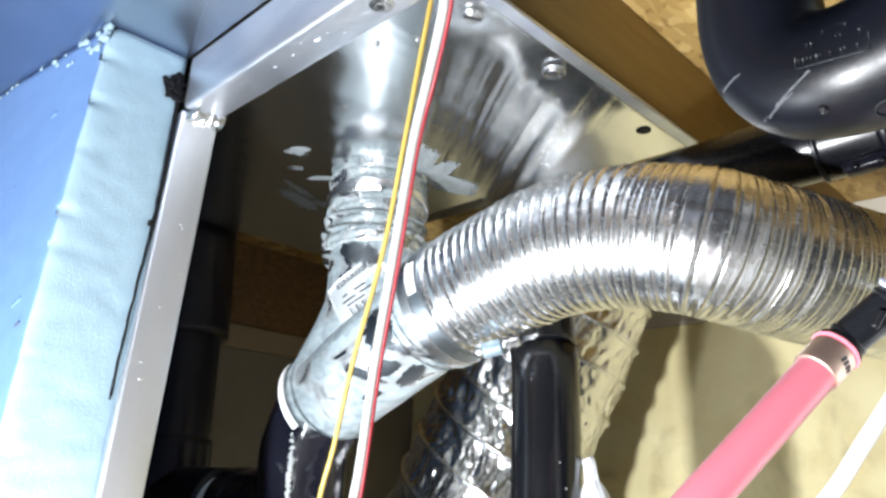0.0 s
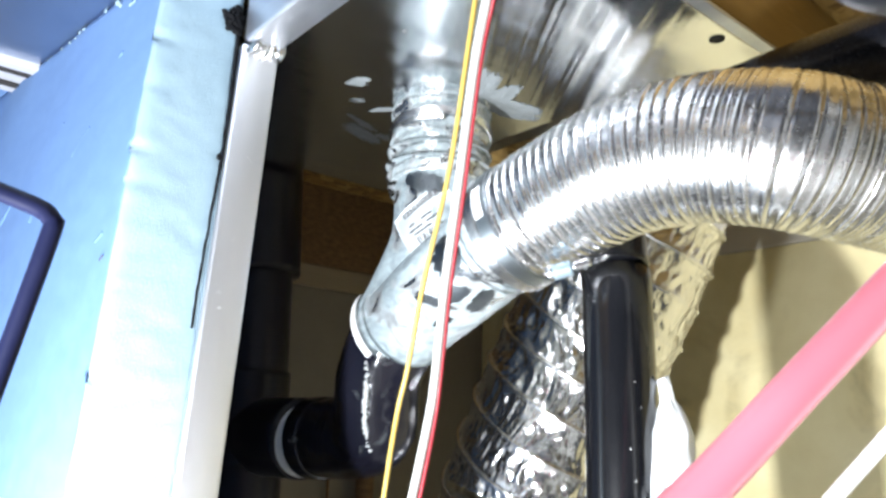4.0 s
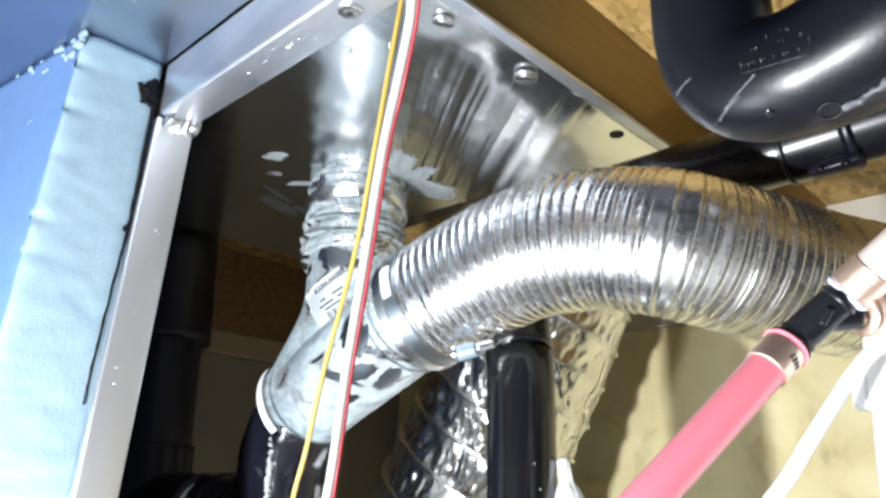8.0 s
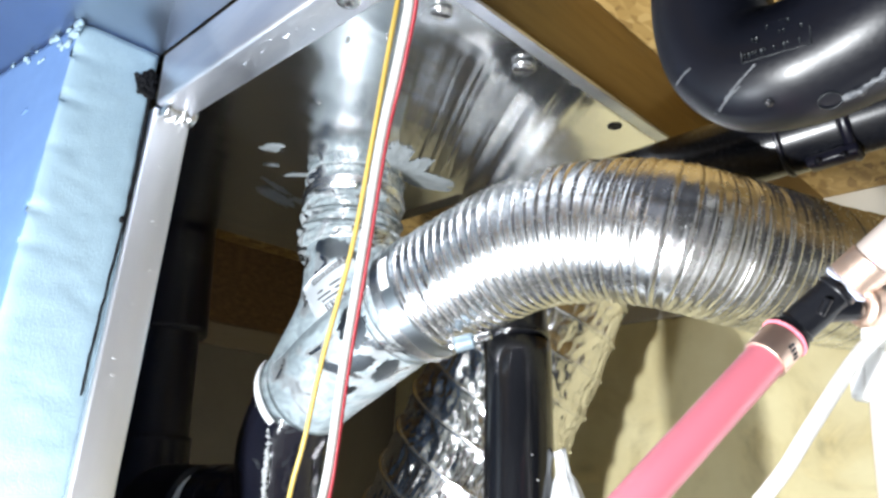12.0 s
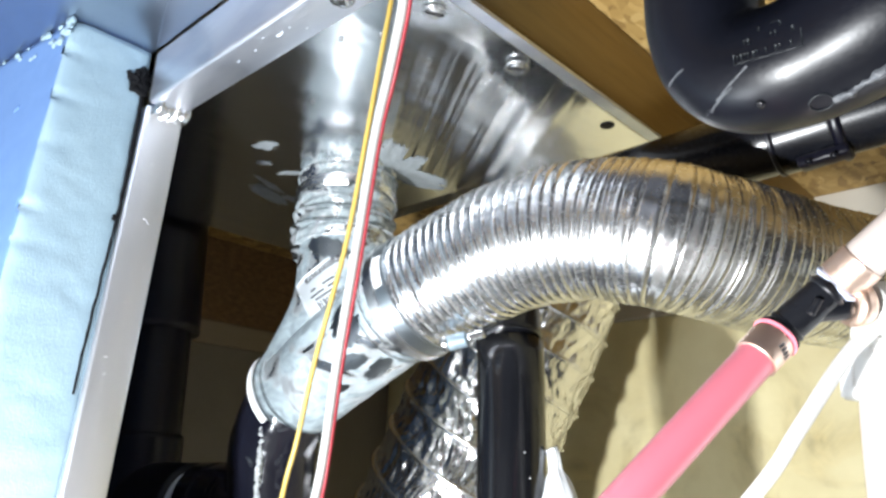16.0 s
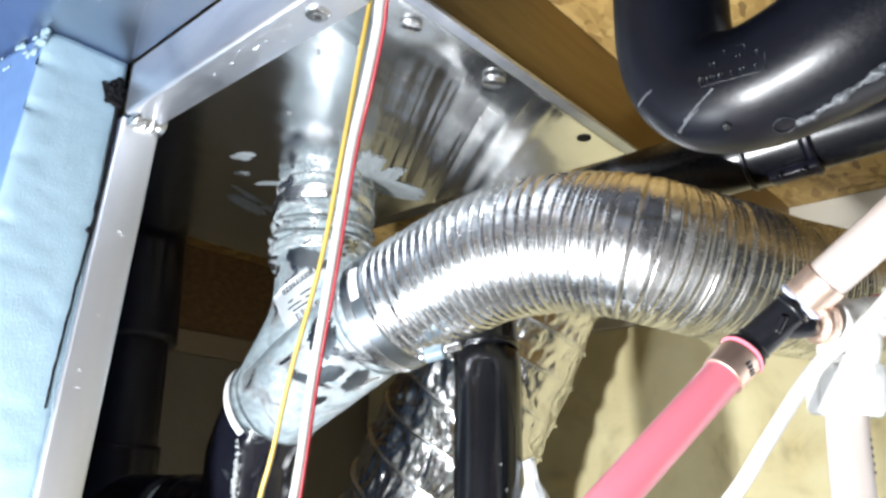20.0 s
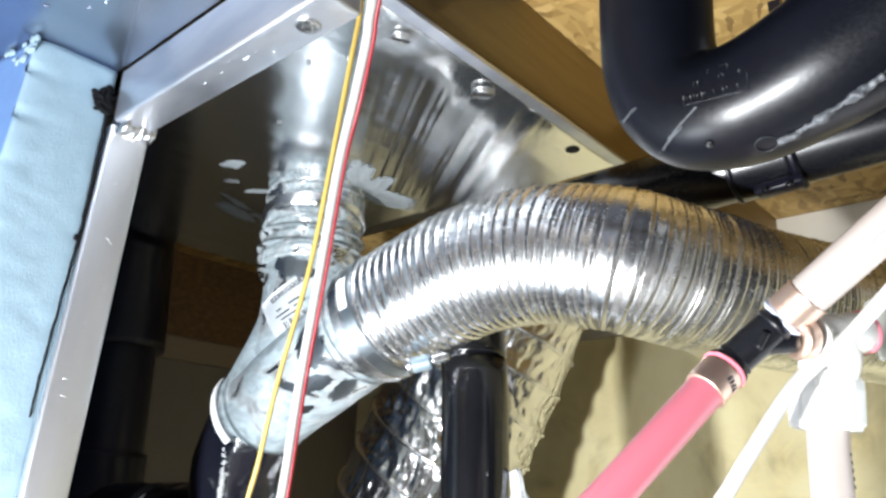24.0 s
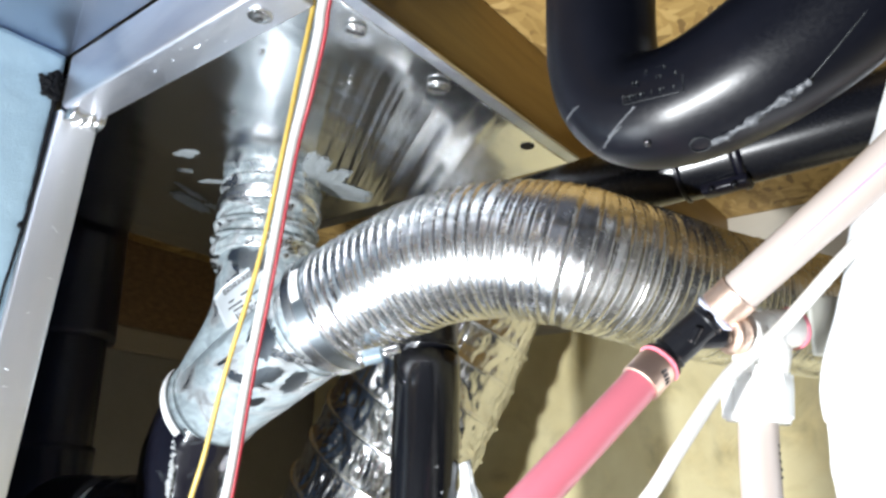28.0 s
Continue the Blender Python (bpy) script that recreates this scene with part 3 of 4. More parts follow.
for k in range(30):
    u = random.random() ** 2.2
    x = FX - 0.004 - 0.34 * u
    y = 0.2045 - 0.115 * (FX - x)
    s = random.uniform(0.0016, 0.0040) * (1.35 - u)
    z = FTOP - random.choice((0.0, 0.001, 0.002, 0.003, 0.009, 0.014, 0.02))
    bm = bmesh.new()
    bmesh.ops.create_icosphere(bm, subdivisions=2, radius=s)
    for v in bm.verts:
        v.co *= 1 + 0.7 * noise.noise(v.co * 330 + Vector((k * 3.1, 0, 0)))
        v.co = Vector((v.co.x * 1.7, v.co.y * 0.6, v.co.z * 0.8)) + Vector((x, y - 0.046 * (FTOP - z), z))
    part("foam_crumb", bm, FOAMCUT, foam)


def stroke(points, width, thick, material, parent, name, label=""):
    """A thin flat mark along a line that lies just proud of a surface."""
    def flat(s, q):
        return -width * 0.55 * abs(math.sin(q * 3 + s * 700)) * 0.5
    return part(name, tube(points, width, max(0.0015, width * 0.8), 10, flat), material, parent, label)


def fy(x, z):
    return 0.2045 - 0.115 * (FX - x) - 0.046 * (FTOP - z) - 0.0004


stroke([(x, fy(x, z), z) for x, z in ((-0.738, 1.4205), (-0.744, 1.4165))], 0.0010, 0.0004, INK, foam, "ink_mark")
for line in (((-0.88, 1.55), (-0.86, 1.565), (-0.84, 1.575)), ((-1.09, 1.505), (-1.06, 1.53)), ((-0.975, 1.49), (-0.965, 1.515)), ((-0.80, 1.645), (-0.79, 1.648)), ((-0.765, 1.437), (-0.75, 1.444)), ((-0.93, 1.60), (-0.925, 1.604))):
    stroke([(x, fy(x, z) + 0.0026, z) for x, z in line], 0.0036, 0.0004, FOAM, foam, "raised_scratch")

gap = thing("sealant_bead", "wavy black sealant line between foam and post", "sealant", (-0.716, 0.285, 1.3))
part("bead", tube([(-0.7152 - 0.005 * (FTOP - z), 0.2868 - 0.040 * (FTOP - z) + 0.0022 * math.sin(z * 17) + 0.0012 * noise.noise(Vector((0, 0, z * 60))), z) for z in np.linspace(1.70, 1.36, 30)],
                  lambda s: 0.0021 - 0.0035 * s, 0.005, 10, lambda s, q: 0.0008 * noise.noise(Vector((math.cos(q), math.sin(q), s * 90)))), SEAL, gap)
for z, r in ((1.690, 0.012), (1.535, 0.003), (1.681, 0.009), (1.700, 0.007)):
    bm = bmesh.new()
    bmesh.ops.create_icosphere(bm, subdivisions=3, radius=r)
    for v in bm.verts:
        v.co *= 1 + 0.9 * noise.noise(v.co * 160 + Vector((0, 0, z * 50)))
        v.co.x *= 0.45
        v.co += Vector((-0.716, 0.280 - 0.046 * (FTOP - z) + (0.0 if r > 0.004 else 0.006), z))
    part("torn_lump", bm, SEAL, gap, smooth=False)

# ---- the wye ----
A, J, B = Vector((-0.589, 0.5728, 1.4916)), Vector((-0.7387, 0.576, 1.4528)), Vector((-0.813, 0.584, 1.3980))
C = Vector((-0.764, 0.608, 1.703))
wye = thing("duct_wye", "galvanised duct wye smeared with grey sealant", "duct fitting", C)
N1, N2 = Vector((-0.742, 0.589, 1.60)), Vector((-0.750, 0.592, 1.505))


def tin(s, q):
    return 0.0008 * noise.noise(Vector((math.cos(q) * 2, math.sin(q) * 2, s * 20)))


part("run", tube([A, A.lerp(B, 0.35), A.lerp(B, 0.7), B], 0.0605, 0.006, 56, tin), WYEM, wye)
part("branch", tube([N1, N2, B.lerp(N2, 0.15)], 0.0585, 0.006, 56, tin), WYEM, wye)


NB = Vector((-0.744, 0.589, 1.575))


def neck_shape(s, q):
    return 0.0018 * math.sin(s * 330 + 0.9 * math.sin(q + s * 30)) + 0.0035 * noise.noise(Vector((math.cos(q) * 2.2, math.sin(q) * 2.2, s * 60))) + 0.0016 * noise.noise(Vector((math.cos(q) * 7, math.sin(q) * 7, s * 200)))


part("neck", tube([C + Vector((0, 0, 0.002)), C.lerp(NB, 0.5), NB], 0.0655, 0.002, 90, neck_shape), TAPEM, wye, "wrinkled foil tape neck with sealant")
for k, z in enumerate((1.694, 1.628, 1.606)):
    part("bead_ring", ring(C.lerp(NB, (1.703 - z) / 0.128), (0.02, 0.02, 1), 0.060, 0.0695 + 0.001 * k, 0.005, 60, 0.45), TAPEM, wye)
band = part("hose_clamp", ring(C.lerp(NB, 0.35), (-0.13, 0.13, 1), 0.062, 0.0705, 0.012, 60, 0.12), STEEL, wye, "steel worm clamp with slots")
housing = C.lerp(NB, 0.35) + Vector((0.62, -0.78, 0)).normalized() * 0.072
part("clamp_screw", tube([housing + Vector((-0.012, -0.0095, 0.001)), housing + Vector((0.010, 0.008, 0.001))], 0.0055, 0.002, 14), STEEL, band)
part("screw_head", tube([housing + Vector((0.010, 0.008, 0.001)), housing + Vector((0.015, 0.012, 0.001))], 0.0068, 0.002, 6), STEEL, band)
run_dir = (A - B).normalized()
for s, r, w in ((0.004, 0.0645, 0.006), (0.020, 0.064, 0.005), (0.032, 0.0632, 0.004)):
    part("bead_ring", ring(A - run_dir * s, run_dir, 0.058, r, w, 64, 0.45), GALV, wye)
for s, r, w in ((0.005, 0.0645, 0.006), (0.019, 0.0635, 0.004)):
    part("bead_ring", ring(B + run_dir * s, run_dir, 0.058, r, w, 64, 0.45), WYEM, wye)


def wrapper(centre, axis, facing, radius):
    """Maps a flat place (along, around, out) on to a round tube."""
    a = Vector(axis).normalized()
    n = (Vector(facing) - a * a.dot(Vector(facing))).normalized()
    t = a.cross(n)
    c = Vector(centre)
    return lambda u, v, w=0.0: c + a * u + (n * math.cos(v / radius) + t * math.sin(v / radius)) * (radius + w)


def sheet_on(place, u0, u1, v0, v1, w, turn=0.0, nu=10, nv=14, shift=(0, 0), thick=0.0004):
    """A thin sheet bent on to a tube; turn: degrees in its own plane."""
    c, s = math.cos(radians(turn)), math.sin(radians(turn))
    vs, fs = [], []
    for lay in (w, w + thick):
        for i in range(nu + 1):
            for j in range(nv + 1):
                u, v = u0 + (u1 - u0) * i / nu, v0 + (v1 - v0) * j / nv
                vs.append(place(c * u - s * v + shift[0], s * u + c * v + shift[1], lay))
    m = (nu + 1) * (nv + 1)
    for i in range(nu):
        for j in range(nv):
            a = i * (nv + 1) + j
            q = (a, a + 1, a + nv + 2, a + nv + 1)
            fs += [q[::-1], tuple(m + k for k in q)]
    rim = [i * (nv + 1) for i in range(nu + 1)] + [nu * (nv + 1) + j for j in range(1, nv + 1)] + [i * (nv + 1) + nv for i in range(nu - 1, -1, -1)] + [j for j in range(nv - 1, 0, -1)]
    for k in range(len(rim)):
        p, q = rim[k], rim[(k + 1) % len(rim)]
        fs.append((p, q, q + m, p + m))
    return vs, fs


def letters(text, size, place, turn=0.0, shift=(0, 0), w=0.001):
    """Words as a thin mesh bent on to a tube; the line runs along v."""
    cu = bpy.data.curves.new("letters", "FONT")
    cu.body, cu.size, cu.align_x, cu.align_y, cu.resolution_u, cu.offset = text, size, "CENTER", "CENTER", 2, 0.00035
    ob = bpy.data.objects.new("letters", cu)
    scene.collection.objects.link(ob)
    me = bpy.data.meshes.new_from_object(ob.evaluated_get(bpy.context.evaluated_depsgraph_get()))
    c, s = math.cos(radians(turn)), math.sin(radians(turn))
    vs = [place(c * v.co.y - s * v.co.x + shift[0], s * v.co.y + c * v.co.x + shift[1], w) for v in me.vertices]
    fs = [tuple(p.vertices) for p in me.polygons]
    bpy.data.objects.remove(ob)
    bpy.data.meshes.remove(me)
    bpy.data.curves.remove(cu)
    return vs, fs


EYE0 = Vector((0.0, 0.0, 1.3))
LC = N2.lerp(N1, 0.24)
lab = wrapper(LC, N1 - N2, EYE0 - LC + Vector((0.02, -0.12, 0)), 0.0597)
TW = -38
label = part("paper_label", sheet_on(lab, -0.090, 0.034, -0.048, 0.036, 0.0006, TW, 12), FOILPAPER, wye, "silvery printed label with a bar code")
part("print", letters("E2503000RB", 0.0108, lab, TW, shift=(0.0235 * math.cos(radians(TW)), 0.0235 * math.sin(radians(TW)) - 0.004), w=0.0014), INK, label)
for k in range(15):
    v = -0.030 + 0.0031 * k + 0.0006 * (k % 3)
    part("bar", sheet_on(lab, -0.026, -0.007, v, v + (0.0012 if k % 3 else 0.002), 0.0011, TW, 5, 1, thick=0.0002), INK, label)
for u, v0, v1 in ((0.010, -0.030, -0.022), (0.0095, -0.012, 0.004), (0.003, -0.034, -0.014), (0.003, -0.008, 0.012), (-0.003, -0.030, -0.004), (-0.031, -0.02, 0.008)):
    part("text_line", sheet_on(lab, u - 0.0012, u + 0.0012, v0, v1, 0.0011, TW, 1, 6, thick=0.0002), INK, label)


def wiped(place, u0, v0, length, width, turn, seed):
    """A ragged bare patch on a tube: the cells of a fine grid that the sealant has left free."""
    ca, sa = math.cos(radians(turn)), math.sin(radians(turn))
    step = 0.0012
    nu, nv = int(length / step), int(width / step)
    keep, vs, fs = {}, [], []

    def bare(i, j):
        u, v = i / nu * 2 - 1, j / nv * 2 - 1
        return 0.86 - u * u - v * v + 0.55 * noise.noise(Vector((u * length * 45, v * width * 90, seed))) + 0.3 * noise.noise(Vector((u * length * 170, v * width * 170, seed + 4)))

    def vert(i, j):
        if (i, j) not in keep:
            u, v = (i / nu - 0.5) * length, (j / nv - 0.5) * width
            keep[(i, j)] = len(vs)
            vs.append(place(u0 + ca * u - sa * v, v0 + sa * u + ca * v, 0.0012))
        return keep[(i, j)]

    for i in range(nu):
        for j in range(nv):
            if bare(i + 0.5, j + 0.5) > 0:
                fs.append((vert(i, j), vert(i + 1, j), vert(i + 1, j + 1), vert(i, j + 1)))
    return vs, fs


AP = wrapper(A, run_dir, EYE0 - A, 0.0606)
for place, u, v, ln, wd, turn, seed in ((lab, 0.046, -0.014, 0.026, 0.062, 8, 1.0), (AP, -0.052, -0.026, 0.050, 0.052, 0, 2.0), (AP, -0.078, 0.012, 0.050, 0.020, 14, 3.0), (AP, -0.060, 0.040, 0.052, 0.022, -10, 5.0), (AP, -0.120, 0.030, 0.030, 0.012, 20, 6.0)):
    part("bare_patch", wiped(place, u, v, ln, wd, turn, seed), BARE, wye, "bare dark tin left free of sealant")
BP = wrapper(B + run_dir * 0.0005, run_dir, EYE0 - B, 0.0662)
part("tape_band", sheet_on(BP, -0.006, 0.007, -0.088, 0.004, 0.0004, 0, 2, 36), PAPER, wye, "white tape strip round the end")

# ---- grey sealant smears on the sheet ----
smears = thing("sealant_smear", "brushed grey sealant smears round the duct collar", "sealant", (-0.75, 0.58, 1.702))


def daub(cx, cy, length, width, turn, seed, ragged):
    """A dab of sealant with brushed, broken edges: the cells of a fine grid that the brush has covered."""
    ca, sa = math.cos(radians(turn)), math.sin(radians(turn))
    step = 0.0013
    nu, nv = int(length / step), int(width / step)
    keep, vs, fs = {}, [], []

    def cover(i, j):
        u, v = (i / nu * 2 - 1), (j / nv * 2 - 1)
        hair = noise.noise(Vector((u * 1.6 + seed, v * width * 420, seed))) * ragged + noise.noise(Vector((u * length * 160, v * width * 160, seed + 7))) * 0.35
        return 1.0 - (u * u * 1.05 + v * v * 1.05) + hair - 0.12

    def vert(i, j):
        if (i, j) not in keep:
            u, v = (i / nu - 0.5) * length * 1.25, (j / nv - 0.5) * width * 1.25
            x, y = cx + ca * u - sa * v, cy + sa * u + ca * v
            h = 0.0004 + 0.0013 * max(0.0, min(1.0, cover(i, j))) * (0.7 + 0.6 * noise.noise(Vector((u * 60, v * 500, seed))))
            keep[(i, j)] = len(vs)
            vs.append((x, y, Z0 + oilcan(x, y) - h))
        return keep[(i, j)]

    for i in range(nu):
        for j in range(nv):
            if cover(i + 0.5, j + 0.5) > 0:
                fs.append((vert(i, j), vert(i, j + 1), vert(i + 1, j + 1), vert(i + 1, j)))
    return vs, fs


for k, (x, y, ln, wd, turn, rg) in enumerate((
        (-0.676, 0.610, 0.085, 0.024, -30, 0.5), (-0.683, 0.640, 0.075, 0.030, -12, 0.5), (-0.697, 0.676, 0.085, 0.036, 75, 0.5), (-0.660, 0.583, 0.060, 0.016, -35, 0.8), (-0.712, 0.700, 0.06, 0.02, 70, 0.7),
        (-0.818, 0.552, 0.045, 0.014, 40, 0.8), (-0.7725, 0.4727, 0.030, 0.016, 20, 1.2), (-0.775, 0.474, 0.016, 0.022, 30, 1.2), (-0.8227, 0.5041, 0.018, 0.012, 35, 1.2),
        (-0.8825, 0.5535, 0.060, 0.011, 111, 1.0), (-0.918, 0.580, 0.072, 0.026, 113, 1.4), (-0.905, 0.610, 0.03, 0.016, 100, 1.2))):
    part("brush_mark", daub(x, y, ln, wd, turn, k * 3.7, rg), SMEAR, smears)

# ---- the flexible ducts ----
FLEXLINE = [(-0.594, 0.5728, 1.4905), (-0.5124, 0.5773, 1.5172), (-0.4396, 0.5821, 1.5344), (-0.3722, 0.5935, 1.5370), (-0.3300, 0.6030, 1.5295),
            (-0.2959, 0.6147, 1.521), (-0.2658, 0.6493, 1.5119), (-0.2389, 0.6938, 1.5049), (-0.2179, 0.7452, 1.5026), (-0.1922, 0.7998, 1.5015), (-0.1654, 0.8612, 1.5023), (-0.1297, 0.9371, 1.5016), (-0.0824, 1.0482, 1.5031), (-0.02, 1.2, 1.505), (0.05, 1.379, 1.506)]
RIBS = [random.choice((0.55, 0.7, 0.85, 1.0, 1.1, 1.5)) for _ in range(400)]
LAYS = [random.uniform(-0.5, 0.5) for _ in range(400)]


def turns(s):
    """How many turns of the spiral lie before a length: drawn out at the bend, pressed together beyond it."""
    if s < 0.24:
        return s / 0.0112
    if s < 0.36:
        return 0.24 / 0.0112 + (s - 0.24) / 0.0096
    return 0.24 / 0.0112 + 0.12 / 0.0096 + (s - 0.36) / 0.0082


def corrugated(s, q):
    u = turns(s) + q / (2 * math.pi)
    k = int(math.floor(u))
    w = u - k
    bead = math.exp(-((w - 0.36) / 0.15) ** 2)
    groove = math.exp(-((w - 0.62) / 0.05) ** 2)
    lay = math.sin(math.pi * w) ** 2
    ridge = (1.0 if s < 0.3 else max(0.6, 1.0 - (s - 0.3) * 3)) * RIBS[k % 400] * (0.0008 * bead - 0.0009 * groove) + 0.0002 * LAYS[k % 400] * lay
    dent = 0.0011 * noise.noise(Vector((math.cos(q) * 1.5, math.sin(q) * 1.5, s * 12))) + 0.00055 * noise.noise(Vector((math.cos(q) * 7, math.sin(q) * 7, s * 45)))
    nick = -0.0016 * max(0.0, noise.noise(Vector((math.cos(q) * 9, math.sin(q) * 9, s * 60))) - 0.45)
    return ridge + dent + nick


flex = thing("flexible_duct", "corrugated shiny aluminium flexible duct bending over", "flexible duct", FLEXLINE[3])
part("hose", tube(FLEXLINE, 0.069, 0.00052, 80, corrugated), FLEX, flex)
fd = (Vector(FLEXLINE[1]) - Vector(FLEXLINE[0])).normalized()
F0 = Vector(FLEXLINE[0])
collar = part("clamp_band", ring(F0 + fd * 0.006, fd, 0.066, 0.0722, 0.014, 70, 0.12), STEEL, flex, "shiny steel clamp band")
part("end_cuff", ring(F0 + fd * 0.021, fd, 0.066, 0.0716, 0.018, 70, 0.12), CUFFM, flex, "smooth metal cuff with a dark reflection as colour")
FW = wrapper(F0 + fd * 0.020, fd, EYE0 - F0 + Vector((-0.15, -0.05, 0.45)), 0.0718)
tag = part("paper_tag", sheet_on(FW, -0.0055, 0.0065, -0.017, 0.022, 0.0004, 0, 3, 14), PAPER, flex, "small white bar code tag")
for k in range(7):
    part("bar", sheet_on(FW, -0.003, 0.004, -0.010 + 0.0036 * k, -0.0085 + 0.0036 * k, 0.0009, 0, 2, 1, thick=0.0002), INK, tag)
# the worm screw of the clamp hangs under the hose
UC = Vector((-0.503, 0.557, 1.4330))
part("clamp_screw", tube([UC + Vector((-0.008, -0.004, -0.002)), UC + Vector((0.008, 0.006, 0.003))], 0.0082, 0.002, 18), CLAMPB, collar, "zinc worm screw housing")
part("screw_head", tube([UC + Vector((-0.013, -0.006, -0.003)), UC + Vector((-0.008, -0.004, -0.001))], 0.0092, 0.002, 6), STEEL, collar)
part("clamp_tail", tube([UC + Vector((0.008, 0.006, 0.003)), UC + Vector((0.022, 0.017, 0.009))], 0.0050, 0.003, 12), STEEL, collar)

foil = thing("foil_duct", "insulated flexible duct in crumpled silver foil jacket", "insulated duct", (-0.80, 0.93, 1.35))
FOILLINE = [(-0.715, 1.035, 1.69), (-0.7326, 1.0135, 1.6066), (-0.7641, 0.9766, 1.4905), (-0.8039, 0.9342, 1.3606), (-0.8517, 0.8736, 1.1517), (-0.88, 0.84, 0.9), (-0.89, 0.83, 0.0)]
COIL, LAG, FRONT = 0.122, 0.040, -1.80


def crumple(s, q):
    """The loose foil between two turns of the wire: it sags, and is folded and creased at three sizes."""
    x, y = math.cos(q), math.sin(q)
    w = 2 * ((s - LAG * math.cos(q - FRONT)) / COIL + q / (2 * math.pi)) % 1.0
    sag = -0.0045 * math.sin(math.pi * w) ** 0.8
    b1, b2 = noise.noise(Vector((x * 1.6, y * 1.6, s * 7))), noise.noise(Vector((x * 1.6 + 9, y * 1.6, s * 7)))
    p = Vector((x * 4.2 + 1.3 * b1, y * 4.2 + 1.3 * b2, s * 15 + 1.6 * b1 + 2.0 * x))
    calm = min(1.0, 3.2 * min(w, 1 - w) + 0.12)
    fold = 0.0060 * (0.26 - abs(noise.noise(p))) + 0.0050 * (0.26 - abs(noise.noise(p * 1.9 + Vector((3, 1, 7))))) + 0.0036 * (0.26 - abs(noise.noise(p * 3.9))) + 0.0012 * (0.26 - abs(noise.noise(p * 8.0)))
    return sag + calm * fold


part("jacket", tube([q for q in FOILLINE if q[2] > 1.0], 0.136, 0.0034, 300, crumple), FOIL, foil, "", True)
part("lower_jacket", tube([q for q in FOILLINE if q[2] < 1.2], 0.132, 0.02, 60), FOIL, foil)
fpath, fs_ = smooth_path(FOILLINE, 0.0011)
_, fa, fb = frames_along(fpath)
for turn in (0.0, math.pi):
    coil = []
    for k in range(0, len(fpath), 2):
        q = turn - 2 * math.pi * fs_[k] / COIL
        m = k + int(LAG * math.cos(q - FRONT) / 0.0011)
        if 0 <= m < len(fpath) and fpath[m][2] > 1.0:
            coil.append(fpath[m] + 0.1363 * (math.cos(q) * fa[m] + math.sin(q) * fb[m]))
    part("wire_coil", tube(coil, 0.0034, raw=True, sides=8), FOIL, foil, "spiral wire under the foil")

# ---- black pipes ----
elbow = thing("black_elbow", "glossy black duct elbow taped to the wye", "pipe elbow", (-0.86, 0.585, 1.3))


def wrinkled(s, q):
    return 0.0012 * noise.noise(Vector((math.cos(q) * 3, math.sin(q) * 3, s * 40))) + 0.0008 * noise.noise(Vector((math.cos(q) * 9, math.sin(q) * 9, s * 120)))


part("bend", tube([B.lerp(A, 0.02), (-0.846, 0.5838, 1.343), (-0.8611, 0.5921, 1.3004), (-0.868, 0.598, 1.278), (-0.885, 0.602, 1.264), (-0.92, 0.603, 1.256), (-0.965, 0.600, 1.253), (-1.0, 0.597, 1.2515), (-1.022, 0.594, 1.250)], 0.0575, 0.003, 64, wrinkled), BLACKW, elbow)
part("socket", ring((-1.007, 0.5960, 1.2505), (-0.99, -0.14, -0.03), 0.05, 0.0600, 0.032, 56, 0.2), BLACKW, elbow)
# White crackled line stands in for sparkling highlights on the glossy bend
part("glue_seam", tube([(-0.8063, 0.5357, 1.3529), (-0.8119, 0.5405, 1.3264), (-0.8188, 0.5445, 1.2983), (-0.8296, 0.553, 1.2702), (-0.8373, 0.5701, 1.2404)], 0.0027, 0.0012, 10, lambda s, q: 0.0052 * noise.noise(Vector((math.cos(q) * 2, math.sin(q) * 2, s * 260)))), GLINT, elbow, "white crackled line for the bend's glints")
stub = thing("white_pipe_stub", "short white plastic pipe stub into the stack", "pipe stub", (-1.05, 0.59, 1.25))
part("stub", tube([(-1.012, 0.595, 1.2470), (-1.04, 0.591, 1.2455), (-1.066, 0.587, 1.244)], 0.0545, 0.01, 48), PLASTIC, stub)

stack = thing("soil_stack", "tall dark plastic soil pipe with couplings", "drain pipe", (-1.1960, 0.5660, 0.0))
part("pipe", tube([(-1.1710, 0.5600, 0.0), (-1.1880, 0.5640, 1.1), (-1.2120, 0.5690, 1.48), (-1.2262, 0.5643, 1.6925), (-1.2310, 0.5640, 1.815)], 0.062, 0.02, 48), BLACKM, stack)
part("coupling", tube([(-1.2150, 0.5680, 1.52), (-1.2262, 0.5643, 1.6925), (-1.2300, 0.5640, 1.78)], 0.076, 0.01, 56), BLACKM, stack)
part("side_inlet", tube([(-1.0440, 0.5900, 1.248), (-1.0900, 0.5835, 1.248), (-1.1700, 0.5720, 1.247)], 0.0610, 0.01, 56), BLACKM, stack)
part("coupling", tube([(-1.1945, 0.5650, 1.195), (-1.2020, 0.5670, 1.35)], 0.0685, 0.01, 56), BLACKM, stack)

riser = thing("thin_riser_pipe", "thin dark brown pipe standing by the wall", "pipe", (-1.46, 1.0, 0.0))
part("pipe", tube([(-1.462, 1.005, 0.0), (-1.462, 0.998, 0.9), (-1.462, 0.992, 1.235)], 0.020, 0.02, 24), RIMM, riser)
lead = thing("thin_brown_cable", "thin brown cable hanging down the wall", "cable", (-1.48, 0.91, 0.0))
